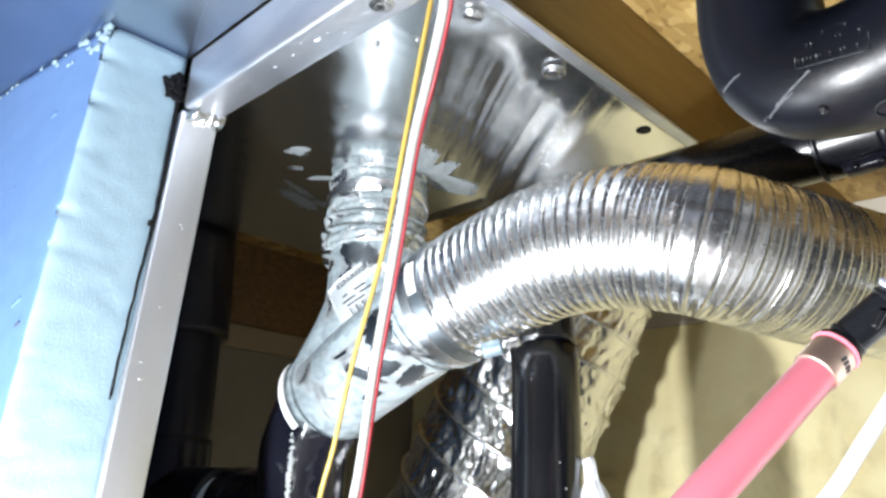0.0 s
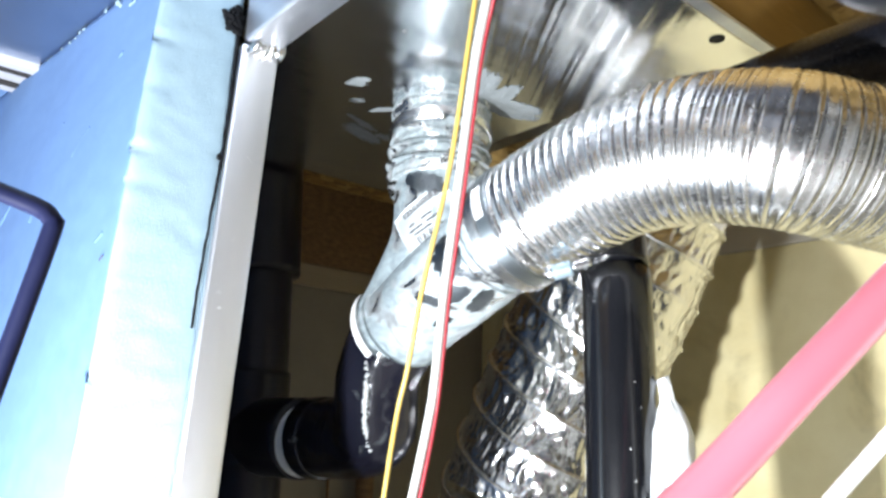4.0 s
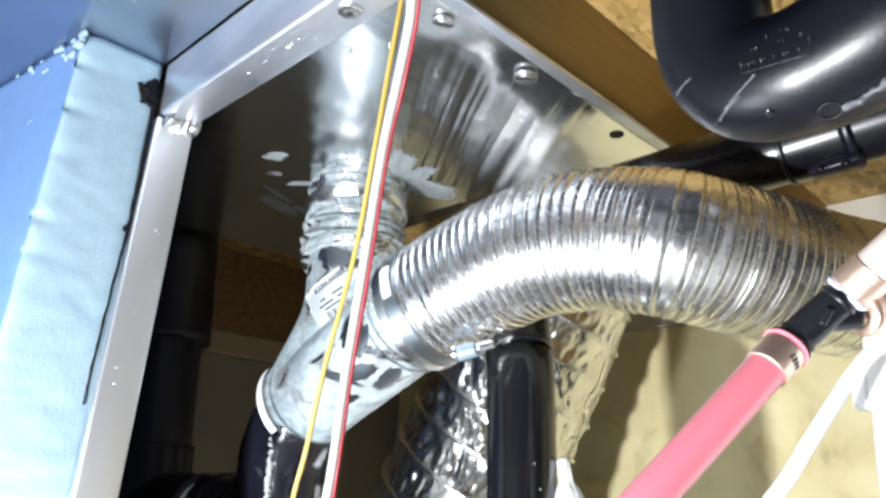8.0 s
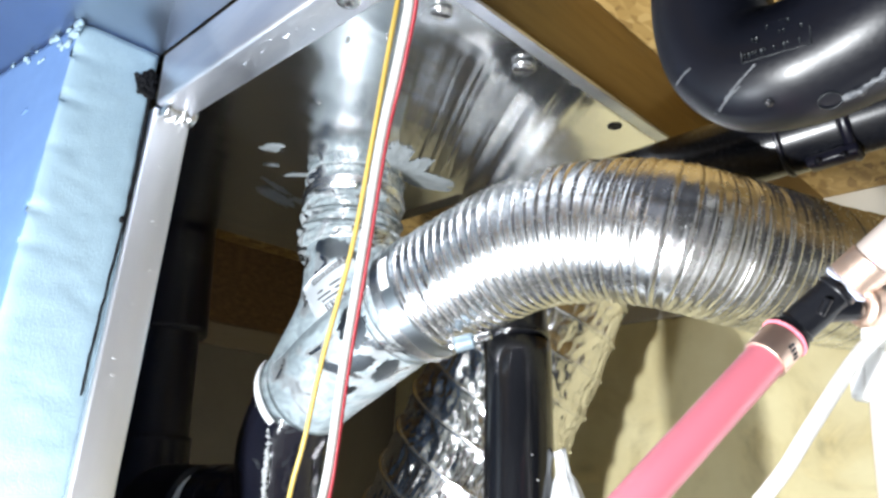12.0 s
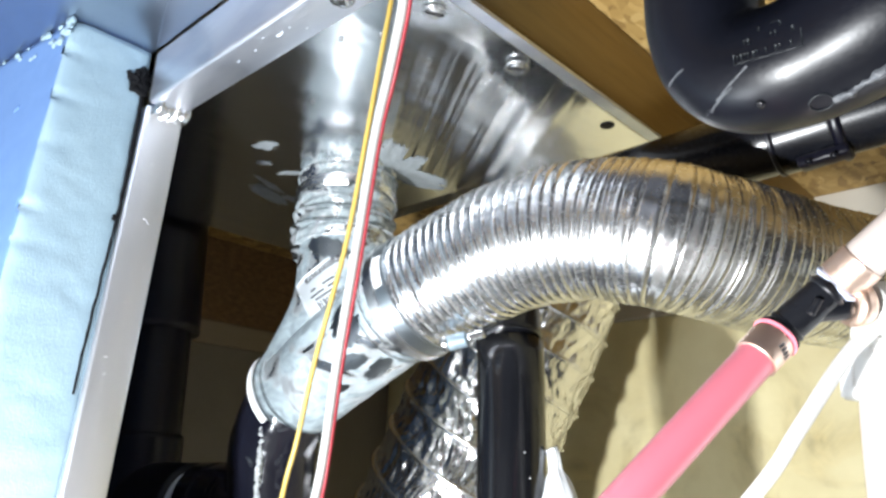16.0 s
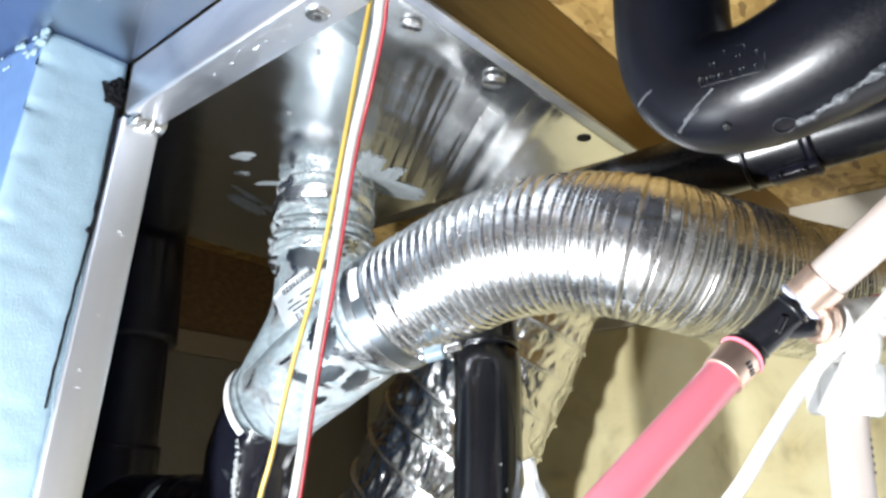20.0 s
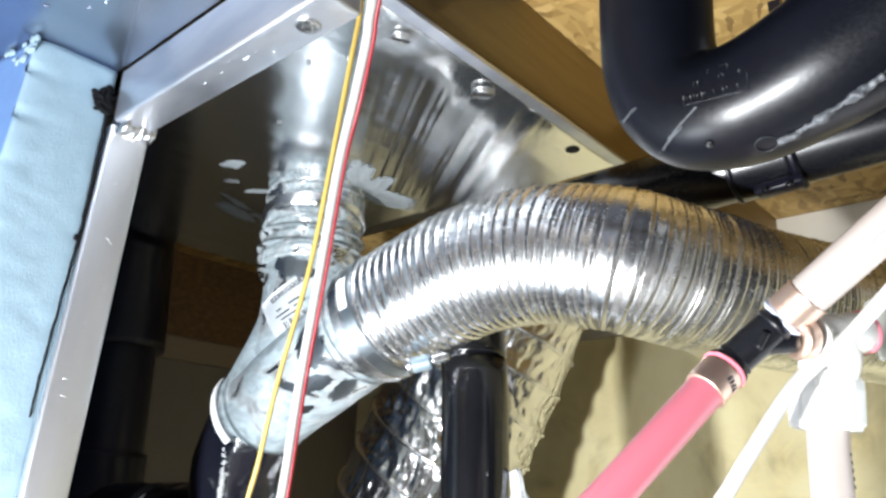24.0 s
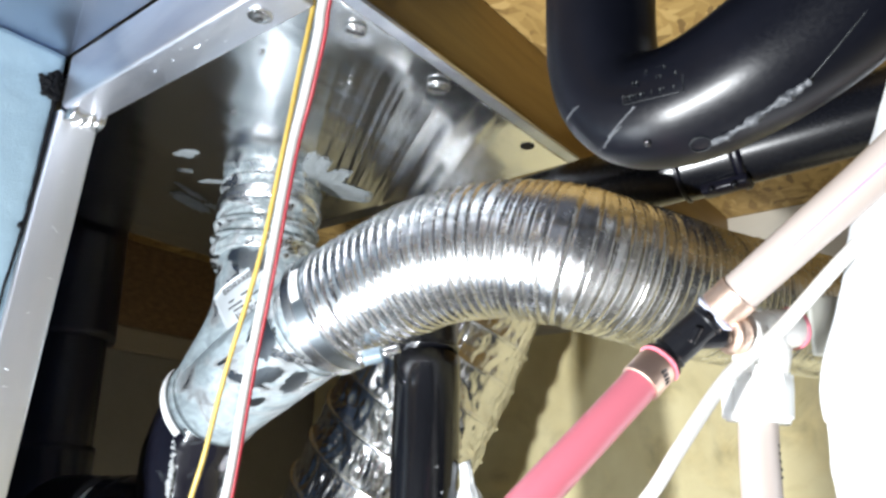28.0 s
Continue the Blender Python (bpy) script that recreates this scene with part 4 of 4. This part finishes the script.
part("strand", tube([(-1.488, 0.935, 0.0), (-1.488, 0.915, 1.08), (-1.488, 0.903, 1.17), (-1.490, 0.90, 1.24)], 0.0035, 0.02, 10), RIMM, lead)

drain = thing("drain_pipe", "glossy black vertical drain pipe beside the foil duct", "drain pipe", (-0.51, 0.66, 0.0))


def ripple(s, q):
    return 0.0005 * noise.noise(Vector((math.cos(q) * 1.5, math.sin(q) * 1.5, s * 12)))


part("pipe", tube([(-0.4785, 0.635, 0.0), (-0.505, 0.6515, 1.2986), (-0.5134, 0.6565, 1.4438), (-0.519, 0.6595, 1.49)], 0.0372, 0.01, 64, ripple), BLACK, drain)
part("coupling", tube([(-0.5142, 0.657, 1.459), (-0.5142, 0.657, 1.460), (-0.520, 0.660, 1.54), (-0.521, 0.661, 1.565)], 0.0355, 0.006, 64), BLACK, drain)
part("socket_lip", ring((-0.5142, 0.657, 1.457), (-0.06, 0.035, 1), 0.033, 0.0386, 0.005, 56, 0.4), BLACK, drain)
DW = wrapper((-0.5003, 0.6490, 1.190), (-0.026, 0.0165, 1.3), (0.5, -0.66, 0.1), 0.0376)
tape = part("tape_label", sheet_on(DW, -0.016, 0.016, -0.012, 0.05, 0.0004, 0, 3, 18), PAPER, drain, "white tape label with dark print")
for v0, v1 in ((-0.004, 0.0), (0.006, 0.013), (0.018, 0.020)):
    part("text_line", sheet_on(DW, 0.004, 0.012, v0, v1, 0.0009, 0, 2, 4, thick=0.0002), INK, tape)
for u, v in ((0.07, 0.006), (0.11, 0.018), (0.04, 0.01), (0.135, 0.012)):
    part("white_speck", sheet_on(DW, u, u + 0.0014, v, v + 0.0014, 0.0002, 0, 1, 1, thick=0.0004), PAPER, drain)

wrap = thing("white_pipe_wrap", "crinkled white plastic wrap beside the drain pipe", "pipe wrap", (-0.45, 0.66, 0.0))
part("wrap", tube([(-0.433, 0.630, 0.0), (-0.4485, 0.652, 1.10), (-0.4523, 0.6586, 1.203), (-0.4549, 0.6652, 1.2448), (-0.4581, 0.6706, 1.2885), (-0.4636, 0.6723, 1.322), (-0.4666, 0.6703, 1.333)], lambda s: 0.0205 * math.sqrt(min(1.0, max(0.12, (1.352 - s) / 0.035))), 0.005, 40,
                  lambda s, q: 0.0030 * noise.noise(Vector((math.cos(q) * 2, math.sin(q) * 2, s * 35)))), TAPEW, wrap)

# ---- the big drain trap ----
trap = thing("p_trap", "large glossy black plastic drain trap", "drain trap", (-0.10, 0.35, 1.5))
TRAPLINE = [(-0.128, 0.338, 1.815), (-0.133, 0.346, 1.68), (-0.1375, 0.3545, 1.6084), (-0.1419, 0.3611, 1.5682), (-0.1425, 0.3647, 1.5471), (-0.1375, 0.3673, 1.5276), (-0.1235, 0.3678, 1.5135), (-0.1025, 0.366, 1.5083),
            (-0.0793, 0.3654, 1.5112), (-0.0538, 0.3629, 1.5182), (-0.0271, 0.3619, 1.5309), (-0.0015, 0.3598, 1.548), (0.0257, 0.3581, 1.5723), (0.0575, 0.3565, 1.622), (0.069, 0.3565, 1.714), (0.07100000000000001, 0.3565, 1.815)]
TR = 0.0325


def bore(s):
    """The trap widens towards its outlet bend."""
    return TR * float(np.interp(s, (0.29, 0.332, 0.355, 0.382, 0.411, 0.442, 0.479), (1.0, 1.03, 1.065, 1.1, 1.13, 1.148, 1.154)))


part("bend", tube(TRAPLINE, bore, 0.003, 72, ripple), TRAPM, trap)
tpath, ts = smooth_path(TRAPLINE, 0.001)


def on_trap(x, y, z, w=0.0):
    """The place on the trap's skin nearest to a point, w above it, and the way along."""
    p = np.array((x, y, z))
    k = int(np.argmin(((tpath - p) ** 2).sum(1)))
    k = min(max(k, 1), len(tpath) - 2)
    d = p - tpath[k]
    t = tpath[k + 1] - tpath[k - 1]
    t /= np.linalg.norm(t)
    d -= t * (d @ t)
    d /= np.linalg.norm(d)
    return Vector(tpath[k] + d * (bore(ts[k]) + w)), Vector(t), Vector(d)


def skin_line(points, radius, material, name, parent, label="", rough=0.0):
    return part(name, tube([on_trap(*p, 0.0)[0] for p in points], radius, 0.0012, 12, (lambda s, q: rough * noise.noise(Vector((math.cos(q) * 2, math.sin(q) * 2, s * 300)))) if rough else None), material, parent, label)


skin_line([(-0.0814, 0.3570, 1.4770), (-0.0753, 0.3568, 1.4781), (-0.0635, 0.3544, 1.4810), (-0.0500, 0.3512, 1.4859), (-0.0381, 0.3501, 1.4906), (-0.0312, 0.3489, 1.4940)], lambda s: 0.0019 + 0.0016 * noise.noise(Vector((s * 110, 2.0, 5.0))), SCUFF, "glue_seam", trap, "ragged grey glue seam", 0.0022)
skin_line([(-0.0312, 0.3489, 1.4940), (-0.0137, 0.3419, 1.5051), (0.0115, 0.3361, 1.5267)], 0.0004, MARKM, "mould_line", trap)
nub, nt_, nd = on_trap(-0.1129, 0.3461, 1.4790)
part("nub", ring(nub, nd, 0.0002, 0.0026, 0.003, 18, 0.45), BLACK, trap, "moulded round nub")
cm, ct, cd = on_trap(-0.0867, 0.3556, 1.4766)
part("mould_ring", ring(cm, cd, 0.0050, 0.0056, 0.001, 28, 0.3), MARKM, trap)
for a, b in (((-0.1437, 0.3564, 1.4891), (-0.1122, 0.3319, 1.4963)), ((-0.1614, 0.3524, 1.5113), (-0.1473, 0.3397, 1.5112)), ((-0.1400, 0.3530, 1.4885), (-0.1236, 0.3367, 1.4889))):
    skin_line([a, tuple((p + q) / 2 for p, q in zip(a, b)), b], 0.0006, SCUFF, "scuff", trap, "", 0.0008)
t0, tt, td = on_trap(-0.1016, 0.3290, 1.5052)
tw = wrapper(t0 - td * TR * 1.04, tt, td, TR * 1.04)
TT = 5
for v, us in ((0.0052, (-0.0150, -0.0132, -0.0112, -0.0094, -0.0070, -0.0052, -0.0008, 0.0036, 0.0056, 0.0110)), (-0.0018, (-0.0110, -0.0092, 0.0020, 0.0042, 0.0120)), (-0.0070, (-0.0040, 0.0060, 0.0100))):
    for k, u in enumerate(us):
        part("raised_mark", sheet_on(tw, u, u + (0.0007, 0.0012, 0.0009)[k % 3], v - 0.0022, v + (0.0, 0.0006, -0.0008)[k % 3], -0.0001, TT, 1, 2, thick=0.0004), MARKM, trap)
for u0, u1, v0, v1 in ((-0.0165, 0.0165, 0.0072, 0.0076), (0.0020, 0.0165, -0.0096, -0.0093), (0.0161, 0.0165, -0.0050, 0.0076), (-0.0165, -0.0161, 0.0020, 0.0076)):
    part("raised_line", sheet_on(tw, u0, u1, v0, v1, -0.0001, TT, 10, 2, thick=0.0004), MARKM, trap)

cross = thing("branch_pipe", "straight black drain pipe with a strapped coupling", "drain pipe", (-0.213, 0.717, 1.638))
XQ, XA = Vector((-0.213, 0.717, 1.638)), Vector((0.994, 0.078, 0.080)).normalized()
XR = 0.0372
part("pipe", tube([XQ - XA * 0.235, XQ - XA * 0.1, XQ, XQ + XA * 0.2, XQ + XA * 0.40, (0.34, 0.762, 1.68), (1.0, 0.79, 1.70), (2.0, 0.84, 1.71)], XR, 0.008, 56, ripple), PIPEM, cross)
part("elbow", tube([(-0.521, 0.661, 1.560), (-0.521, 0.663, 1.585), (-0.508, 0.675, 1.608), (-0.478, 0.688, 1.6165), XQ - XA * 0.20], 0.0378, 0.006, 48), PIPEM, cross)


def band_on(along, radius, length, material, parent, label="", edge=0.3):
    return part("coupling" if length > 0.02 else "coupling_lip", ring(XQ + XA * along, XA, XR - 0.006, radius, length, 56, edge), material, parent, label)


sleeve = band_on(0.0185, XR + 0.0022, 0.056, PIPEM, cross, "smooth black coupling sleeve")
band_on(-0.0098, XR + 0.0036, 0.0045, BLACKM, sleeve)
band_on(0.236, XR + 0.003, 0.050, PIPEM, cross, "smooth black coupling sleeve")
strap = band_on(0.0485, XR + 0.0052, 0.0095, BLACKM, cross, "black clamp strap with a bolted lug")
lug = XQ + XA * 0.037 + Vector((0.0, -0.012, -0.041))
lg = block(-0.024, -0.010, -0.005, 0.022, 0.010, 0.005, 0.0022)
bmesh.ops.rotate(lg, cent=(0, 0, 0), matrix=Matrix.Rotation(-0.08, 3, "Y"), verts=lg.verts)
bmesh.ops.translate(lg, vec=lug, verts=lg.verts)
part("strap_lug", lg, BLACKM, strap)
for k in (-0.012, 0.010):
    part("bolt", tube([lug + Vector((k, -0.008, -0.003)), lug + Vector((k, -0.014, -0.006))], 0.0034, 0.002, 6), PIPEM, strap)
part("hanger_strap", block(-0.171, 0.718, 1.672, -0.159, 0.722, 1.815, 0), BLACKM, cross, smooth=False)

# ---- water pipes ----
redpipe = thing("red_water_pipe", "red plastic water pipe with a crimp ring", "water pipe", (-0.15, 0.35, 1.33))
RT, RB_ = Vector((-0.1359, 0.4134, 1.3789)), Vector((-0.181, 0.345, 1.3017))
rd = (RT - RB_).normalized()
part("pipe", tube([(-0.29, 0.22, 0.0), (-0.285, 0.215, 1.10), (-0.265, 0.222, 1.17), (-0.243, 0.2445, 1.204), tuple(RB_ - rd * 0.075), tuple(RB_), tuple(RT - rd * 0.03), tuple(RT - rd * 0.008)], 0.0106, 0.005, 36), RED, redpipe)
crimp = part("crimp_ring", ring(RT - rd * 0.0150, rd, 0.010, 0.0119, 0.0165, 44, 0.15), COPPER, redpipe, "pale copper crimp ring with stamped marks")
cw = wrapper(RT - rd * 0.0125, rd, Vector((0.16, -0.40, -0.22)), 0.0119)
for k in range(4):
    part("stamp", sheet_on(cw, -0.0022, 0.0016, 0.0005 + 0.0024 * k, 0.002 + 0.0024 * k, 0.0001, 8, 1, 2, thick=0.0002), INK, crimp)
part("stop_collar", ring(RT - rd * 0.0045, rd, 0.009, 0.0128, 0.0038, 44, 0.45), RED, redpipe, "red stop collar")
part("gasket", ring(RT - rd * 0.0018, rd, 0.008, 0.0122, 0.0014, 40, 0.3), TEE, redpipe)

tee = thing("pipe_tee", "black plastic tee fitting between pipes", "pipe fitting", (-0.12, 0.4, 1.39))
TD = Vector((-0.1089, 0.4203, 1.4019))
td_ = (TD - RT).normalized()
part("barrel", tube([tuple(RT), tuple(RT.lerp(TD, 0.5)), tuple(TD)], 0.0098, 0.003, 36), TEE, tee)
for f, r, w in ((0.14, 0.0106, 0.004), (0.90, 0.0108, 0.004)):
    part("shoulder", ring(RT.lerp(TD, f), td_, 0.006, r, w, 36, 0.3), TEE, tee)
ML = RT.lerp(TD, 0.52)
part("rib", tube([ML + Vector((0.004, -0.008, -0.005)), ML + Vector((0.009, -0.0075, 0.003))], 0.0022, 0.001, 10), TEE, tee)
part("side_boss", tube([ML, Vector((-0.1045, 0.4296, 1.3931))], 0.0078, 0.003, 30), TEE, tee)
PD = Vector((0.8170, -0.0856, 0.5702)).normalized()
P0 = Vector((-0.0988, 0.4225, 1.4099))
whitepipe = thing("white_water_pipe", "milky white plastic water pipe", "water pipe", (-0.05, 0.38, 1.43))
part("pipe", tube([tuple(P0 - PD * 0.008), tuple(P0), tuple(P0 + PD * 0.05), tuple(P0 + PD * 0.11), (0.080, 0.400, 1.540), (0.15, 0.395, 1.62), (0.18, 0.40, 1.815)], 0.0116, 0.006, 36), WHITEP, whitepipe)
part("print_line", tube([tuple(P0 + PD * k + Vector((0.0015, -0.0105, -0.0048))) for k in (0.004, 0.04, 0.08, 0.12)], 0.0004, 0.004, 6), PRINTP, whitepipe, "faint violet print line")
part("stop_collar", ring(P0 - PD * 0.0105, PD, 0.008, 0.0128, 0.0042, 44, 0.4), BLUEC, whitepipe, "pale blue stop collar")
part("crimp_ring", ring(P0 - PD * 0.0005, PD, 0.010, 0.0124, 0.0155, 44, 0.15), COPPER, whitepipe, "bright copper crimp ring")
valve = thing("elbow_valve", "white plastic elbow and nut on the branch pipe", "pipe fitting", (-0.1, 0.46, 1.39))
part("crimp_ring", ring((-0.1015, 0.4320, 1.3935), (0.55, 0.82, 0.1), 0.001, 0.0122, 0.010, 44, 0.2), COPPER, valve, "copper crimp ring on the branch")
part("elbow", tube([(-0.0995, 0.4360, 1.3940), (-0.0975, 0.4440, 1.3955), (-0.0945, 0.465, 1.3985), (-0.0995, 0.482, 1.393), (-0.106, 0.489, 1.375), (-0.108, 0.491, 1.362)], lambda s: 0.0125 + 0.0045 * math.exp(-((s - 0.055) / 0.02) ** 2), 0.003, 32), CLEAR, valve)
part("side_port", tube([(-0.0945, 0.463, 1.3985), (-0.089, 0.480, 1.403), (-0.086, 0.4925, 1.4055)], 0.0125, 0.003, 28), CLEAR, valve)
part("port_ring", ring((-0.0845, 0.4965, 1.4065), (0.55, 0.83, 0.25), 0.006, 0.0135, 0.006, 32, 0.3), RED, valve, "dull red port ring")
nut = part("nut", tube([(-0.1068, 0.4915, 1.380), (-0.1075, 0.492, 1.372), (-0.1098, 0.4935, 1.352), (-0.1100, 0.4935, 1.3495)], lambda s: 0.0200 + (0.0018 if 0.006 < s < 0.027 else 0.0), 0.002, 8), PLASTIC, valve, "ribbed white compression nut")
for k in range(12):
    q = 2 * math.pi * k / 12
    o = Vector((math.cos(q) * 0.0198, math.sin(q) * 0.0198, 0))
    part("nut_rib", tube([Vector((-0.1072, 0.4917, 1.377)) + o, Vector((-0.1098, 0.4935, 1.352)) + o], 0.0016, 0.006, 8), PLASTIC, nut)
dropper = thing("white_drop_pipe", "white plastic pipe hanging down from the valve", "water pipe", (-0.11, 0.49, 0.0))
part("pipe", tube([(-0.1093, 0.4927, 1.356), (-0.111, 0.490, 1.30), (-0.115, 0.49, 1.1), (-0.12, 0.49, 0.0)], 0.0118, 0.01, 36), WHITEP, dropper)
pw = wrapper((-0.1102, 0.4912, 1.325), (0.002, 0.002, 1), (0.36, -0.45, 0), 0.0119)
for k in range(5):
    part("print_mark", sheet_on(pw, 0.009 - 0.0045 * k, 0.011 - 0.0045 * k, 0.0085, 0.0105, 0.0001, 0, 1, 2, thick=0.0002), INK, dropper)
bracket = thing("grey_bracket", "pale grey plastic bracket in front of the duct", "bracket", (-0.095, 0.665, 1.44))
bk = block(-0.0145, -0.003, -0.025, 0.0145, 0.003, 0.025, 0.002)
bmesh.ops.rotate(bk, cent=(0, 0, 0), matrix=Matrix.Rotation(radians(38), 3, "Z"), verts=bk.verts)
bmesh.ops.translate(bk, vec=(-0.095, 0.663, 1.4405), verts=bk.verts)
part("plate", bk, BRACK, bracket, smooth=False)
bk = block(-0.0145, -0.002, -0.004, 0.0145, 0.012, 0.004, 0.0015)
bmesh.ops.rotate(bk, cent=(0, 0, 0), matrix=Matrix.Rotation(radians(38), 3, "Z"), verts=bk.verts)
bmesh.ops.translate(bk, vec=(-0.095, 0.663, 1.461), verts=bk.verts)
part("lip", bk, BRACK, bracket, smooth=False)
part("arm", tube([(-0.095, 0.668, 1.44), (-0.13, 0.73, 1.46), (-0.165, 0.80, 1.475)], 0.006, 0.01, 12), BRACK, bracket)

# ---- wires and cable ----
for name, label_, dia, mt, line in (
        ("yellow_wire", "thin yellow wire hanging in front of the ducts", 0.0022, YELLOW, [(-0.3855, 0.3405, 1.7025), (-0.3961, 0.3473, 1.6856), (-0.418, 0.3572, 1.6338), (-0.4423, 0.3683, 1.5742), (-0.4762, 0.3822, 1.488), (-0.5125, 0.3880, 1.3948), (-0.5330, 0.3910, 1.3248), (-0.5466, 0.3920, 1.2850), (-0.556, 0.388, 1.2036), (-0.566, 0.385, 1.10), (-0.574, 0.383, 1.0), (-0.60, 0.38, 0.5), (-0.60, 0.38, 0.0)]),
        ("white_wire", "thin white wire hanging beside a yellow one", 0.0040, WIREW, [(-0.27, 0.27, 1.7275), (-0.3445, 0.3151, 1.6567), (-0.3621, 0.328, 1.6403), (-0.3986, 0.3506, 1.6098), (-0.4275, 0.3647, 1.5657), (-0.4645, 0.3840, 1.4808), (-0.4954, 0.3981, 1.3939), (-0.5121, 0.4045, 1.3147), (-0.520, 0.4052, 1.2789), (-0.534, 0.3997, 1.2044), (-0.552, 0.39, 1.1), (-0.565, 0.383, 1.0), (-0.60, 0.37, 0.5), (-0.60, 0.37, 0.0)]),
        ("red_wire", "thin red wire running along the white one", 0.0018, WIRER, [(-0.266, 0.274, 1.7275), (-0.3408, 0.3186, 1.6569), (-0.3584, 0.3316, 1.6404), (-0.3946, 0.3544, 1.61), (-0.4241, 0.368, 1.5658), (-0.4607, 0.3876, 1.481), (-0.4920, 0.4015, 1.3941), (-0.5090, 0.4080, 1.3149), (-0.5164, 0.4094, 1.2791), (-0.530, 0.4044, 1.2046), (-0.548, 0.394, 1.1), (-0.561, 0.387, 1.0), (-0.596, 0.374, 0.5), (-0.596, 0.374, 0.0)])):
    ob = thing(name, label_, "wire", line[4])
    part("strand", tube(line, dia, 0.006, 16, lambda s, q: 0.00012 * math.sin(s * 400)), mt, ob)

cable = thing("white_cable", "white plastic cable curving in front of the valve", "cable", (-0.08, 0.44, 1.4))
part("sheath", tube([(-0.27, 0.34, 0.0), (-0.255, 0.345, 1.12), (-0.215, 0.372, 1.2086), (-0.196, 0.389, 1.242), (-0.172, 0.4075, 1.2765), (-0.146, 0.411, 1.3063), (-0.1307, 0.416, 1.3301), (-0.1062, 0.4323, 1.3698), (-0.0796, 0.4420, 1.3945), (-0.0465, 0.4380, 1.4250), (-0.0186, 0.4340, 1.4495), (0.05, 0.415, 1.515), (0.09, 0.415, 1.60), (0.10, 0.42, 1.815)], 0.0041, 0.006, 24), CABLE, cable)
rod = thing("bent_rod", "dark bent metal rod with a rounded corner", "rod", (-0.48, 0.09, 1.3))
part("rod", tube([(-0.66, -0.18, 1.535), (-0.519, 0.0306, 1.4184), (-0.5008, 0.0581, 1.4039), (-0.4835, 0.0840, 1.3925), (-0.4783, 0.0905, 1.3850), (-0.4790, 0.0903, 1.374), (-0.4961, 0.076, 1.2751), (-0.513, 0.062, 1.176), (-0.60, -0.01, 0.67), (-0.717, -0.107, 0.0)], 0.0054, 0.004, 20), RODM, rod)
bundle = thing("white_wrapped_bundle", "bulging white plastic wrapped bundle beside the valve", "wrapped bundle", (-0.03, 0.5, 0.0))


def bulge(s):
    return 0.046 + 0.008 * math.exp(-((s - 1.19) / 0.07) ** 2) - 0.006 * math.exp(-((s - 1.345) / 0.018) ** 2) + 0.005 * math.exp(-((s - 1.42) / 0.04) ** 2)


def crinkle(s, q):
    return 0.0025 * noise.noise(Vector((math.cos(q) * 2, math.sin(q) * 2, s * 18))) + 0.0008 * noise.noise(Vector((math.cos(q) * 6, math.sin(q) * 6, s * 60)))


LOW = [(-0.03, 0.55, 0.0), (-0.03, 0.53, 1.2), (-0.029, 0.5153, 1.30), (-0.0229, 0.505, 1.345)]
reach = smooth_path(LOW, 0.006)[1][-1]
part("lower_wrap", tube(LOW, bulge, 0.006, 48, crinkle), TAPEW, bundle)
part("upper_wrap", tube([(-0.0229, 0.505, 1.345), (-0.0165, 0.4967, 1.3813), (0.0083, 0.4747, 1.4608), (0.055, 0.47, 1.6), (0.055, 0.47, 1.815)], lambda s: bulge(s + reach) + 0.0004, 0.006, 48, lambda s, q: crinkle(s + reach, q)), TAPEW, bundle)
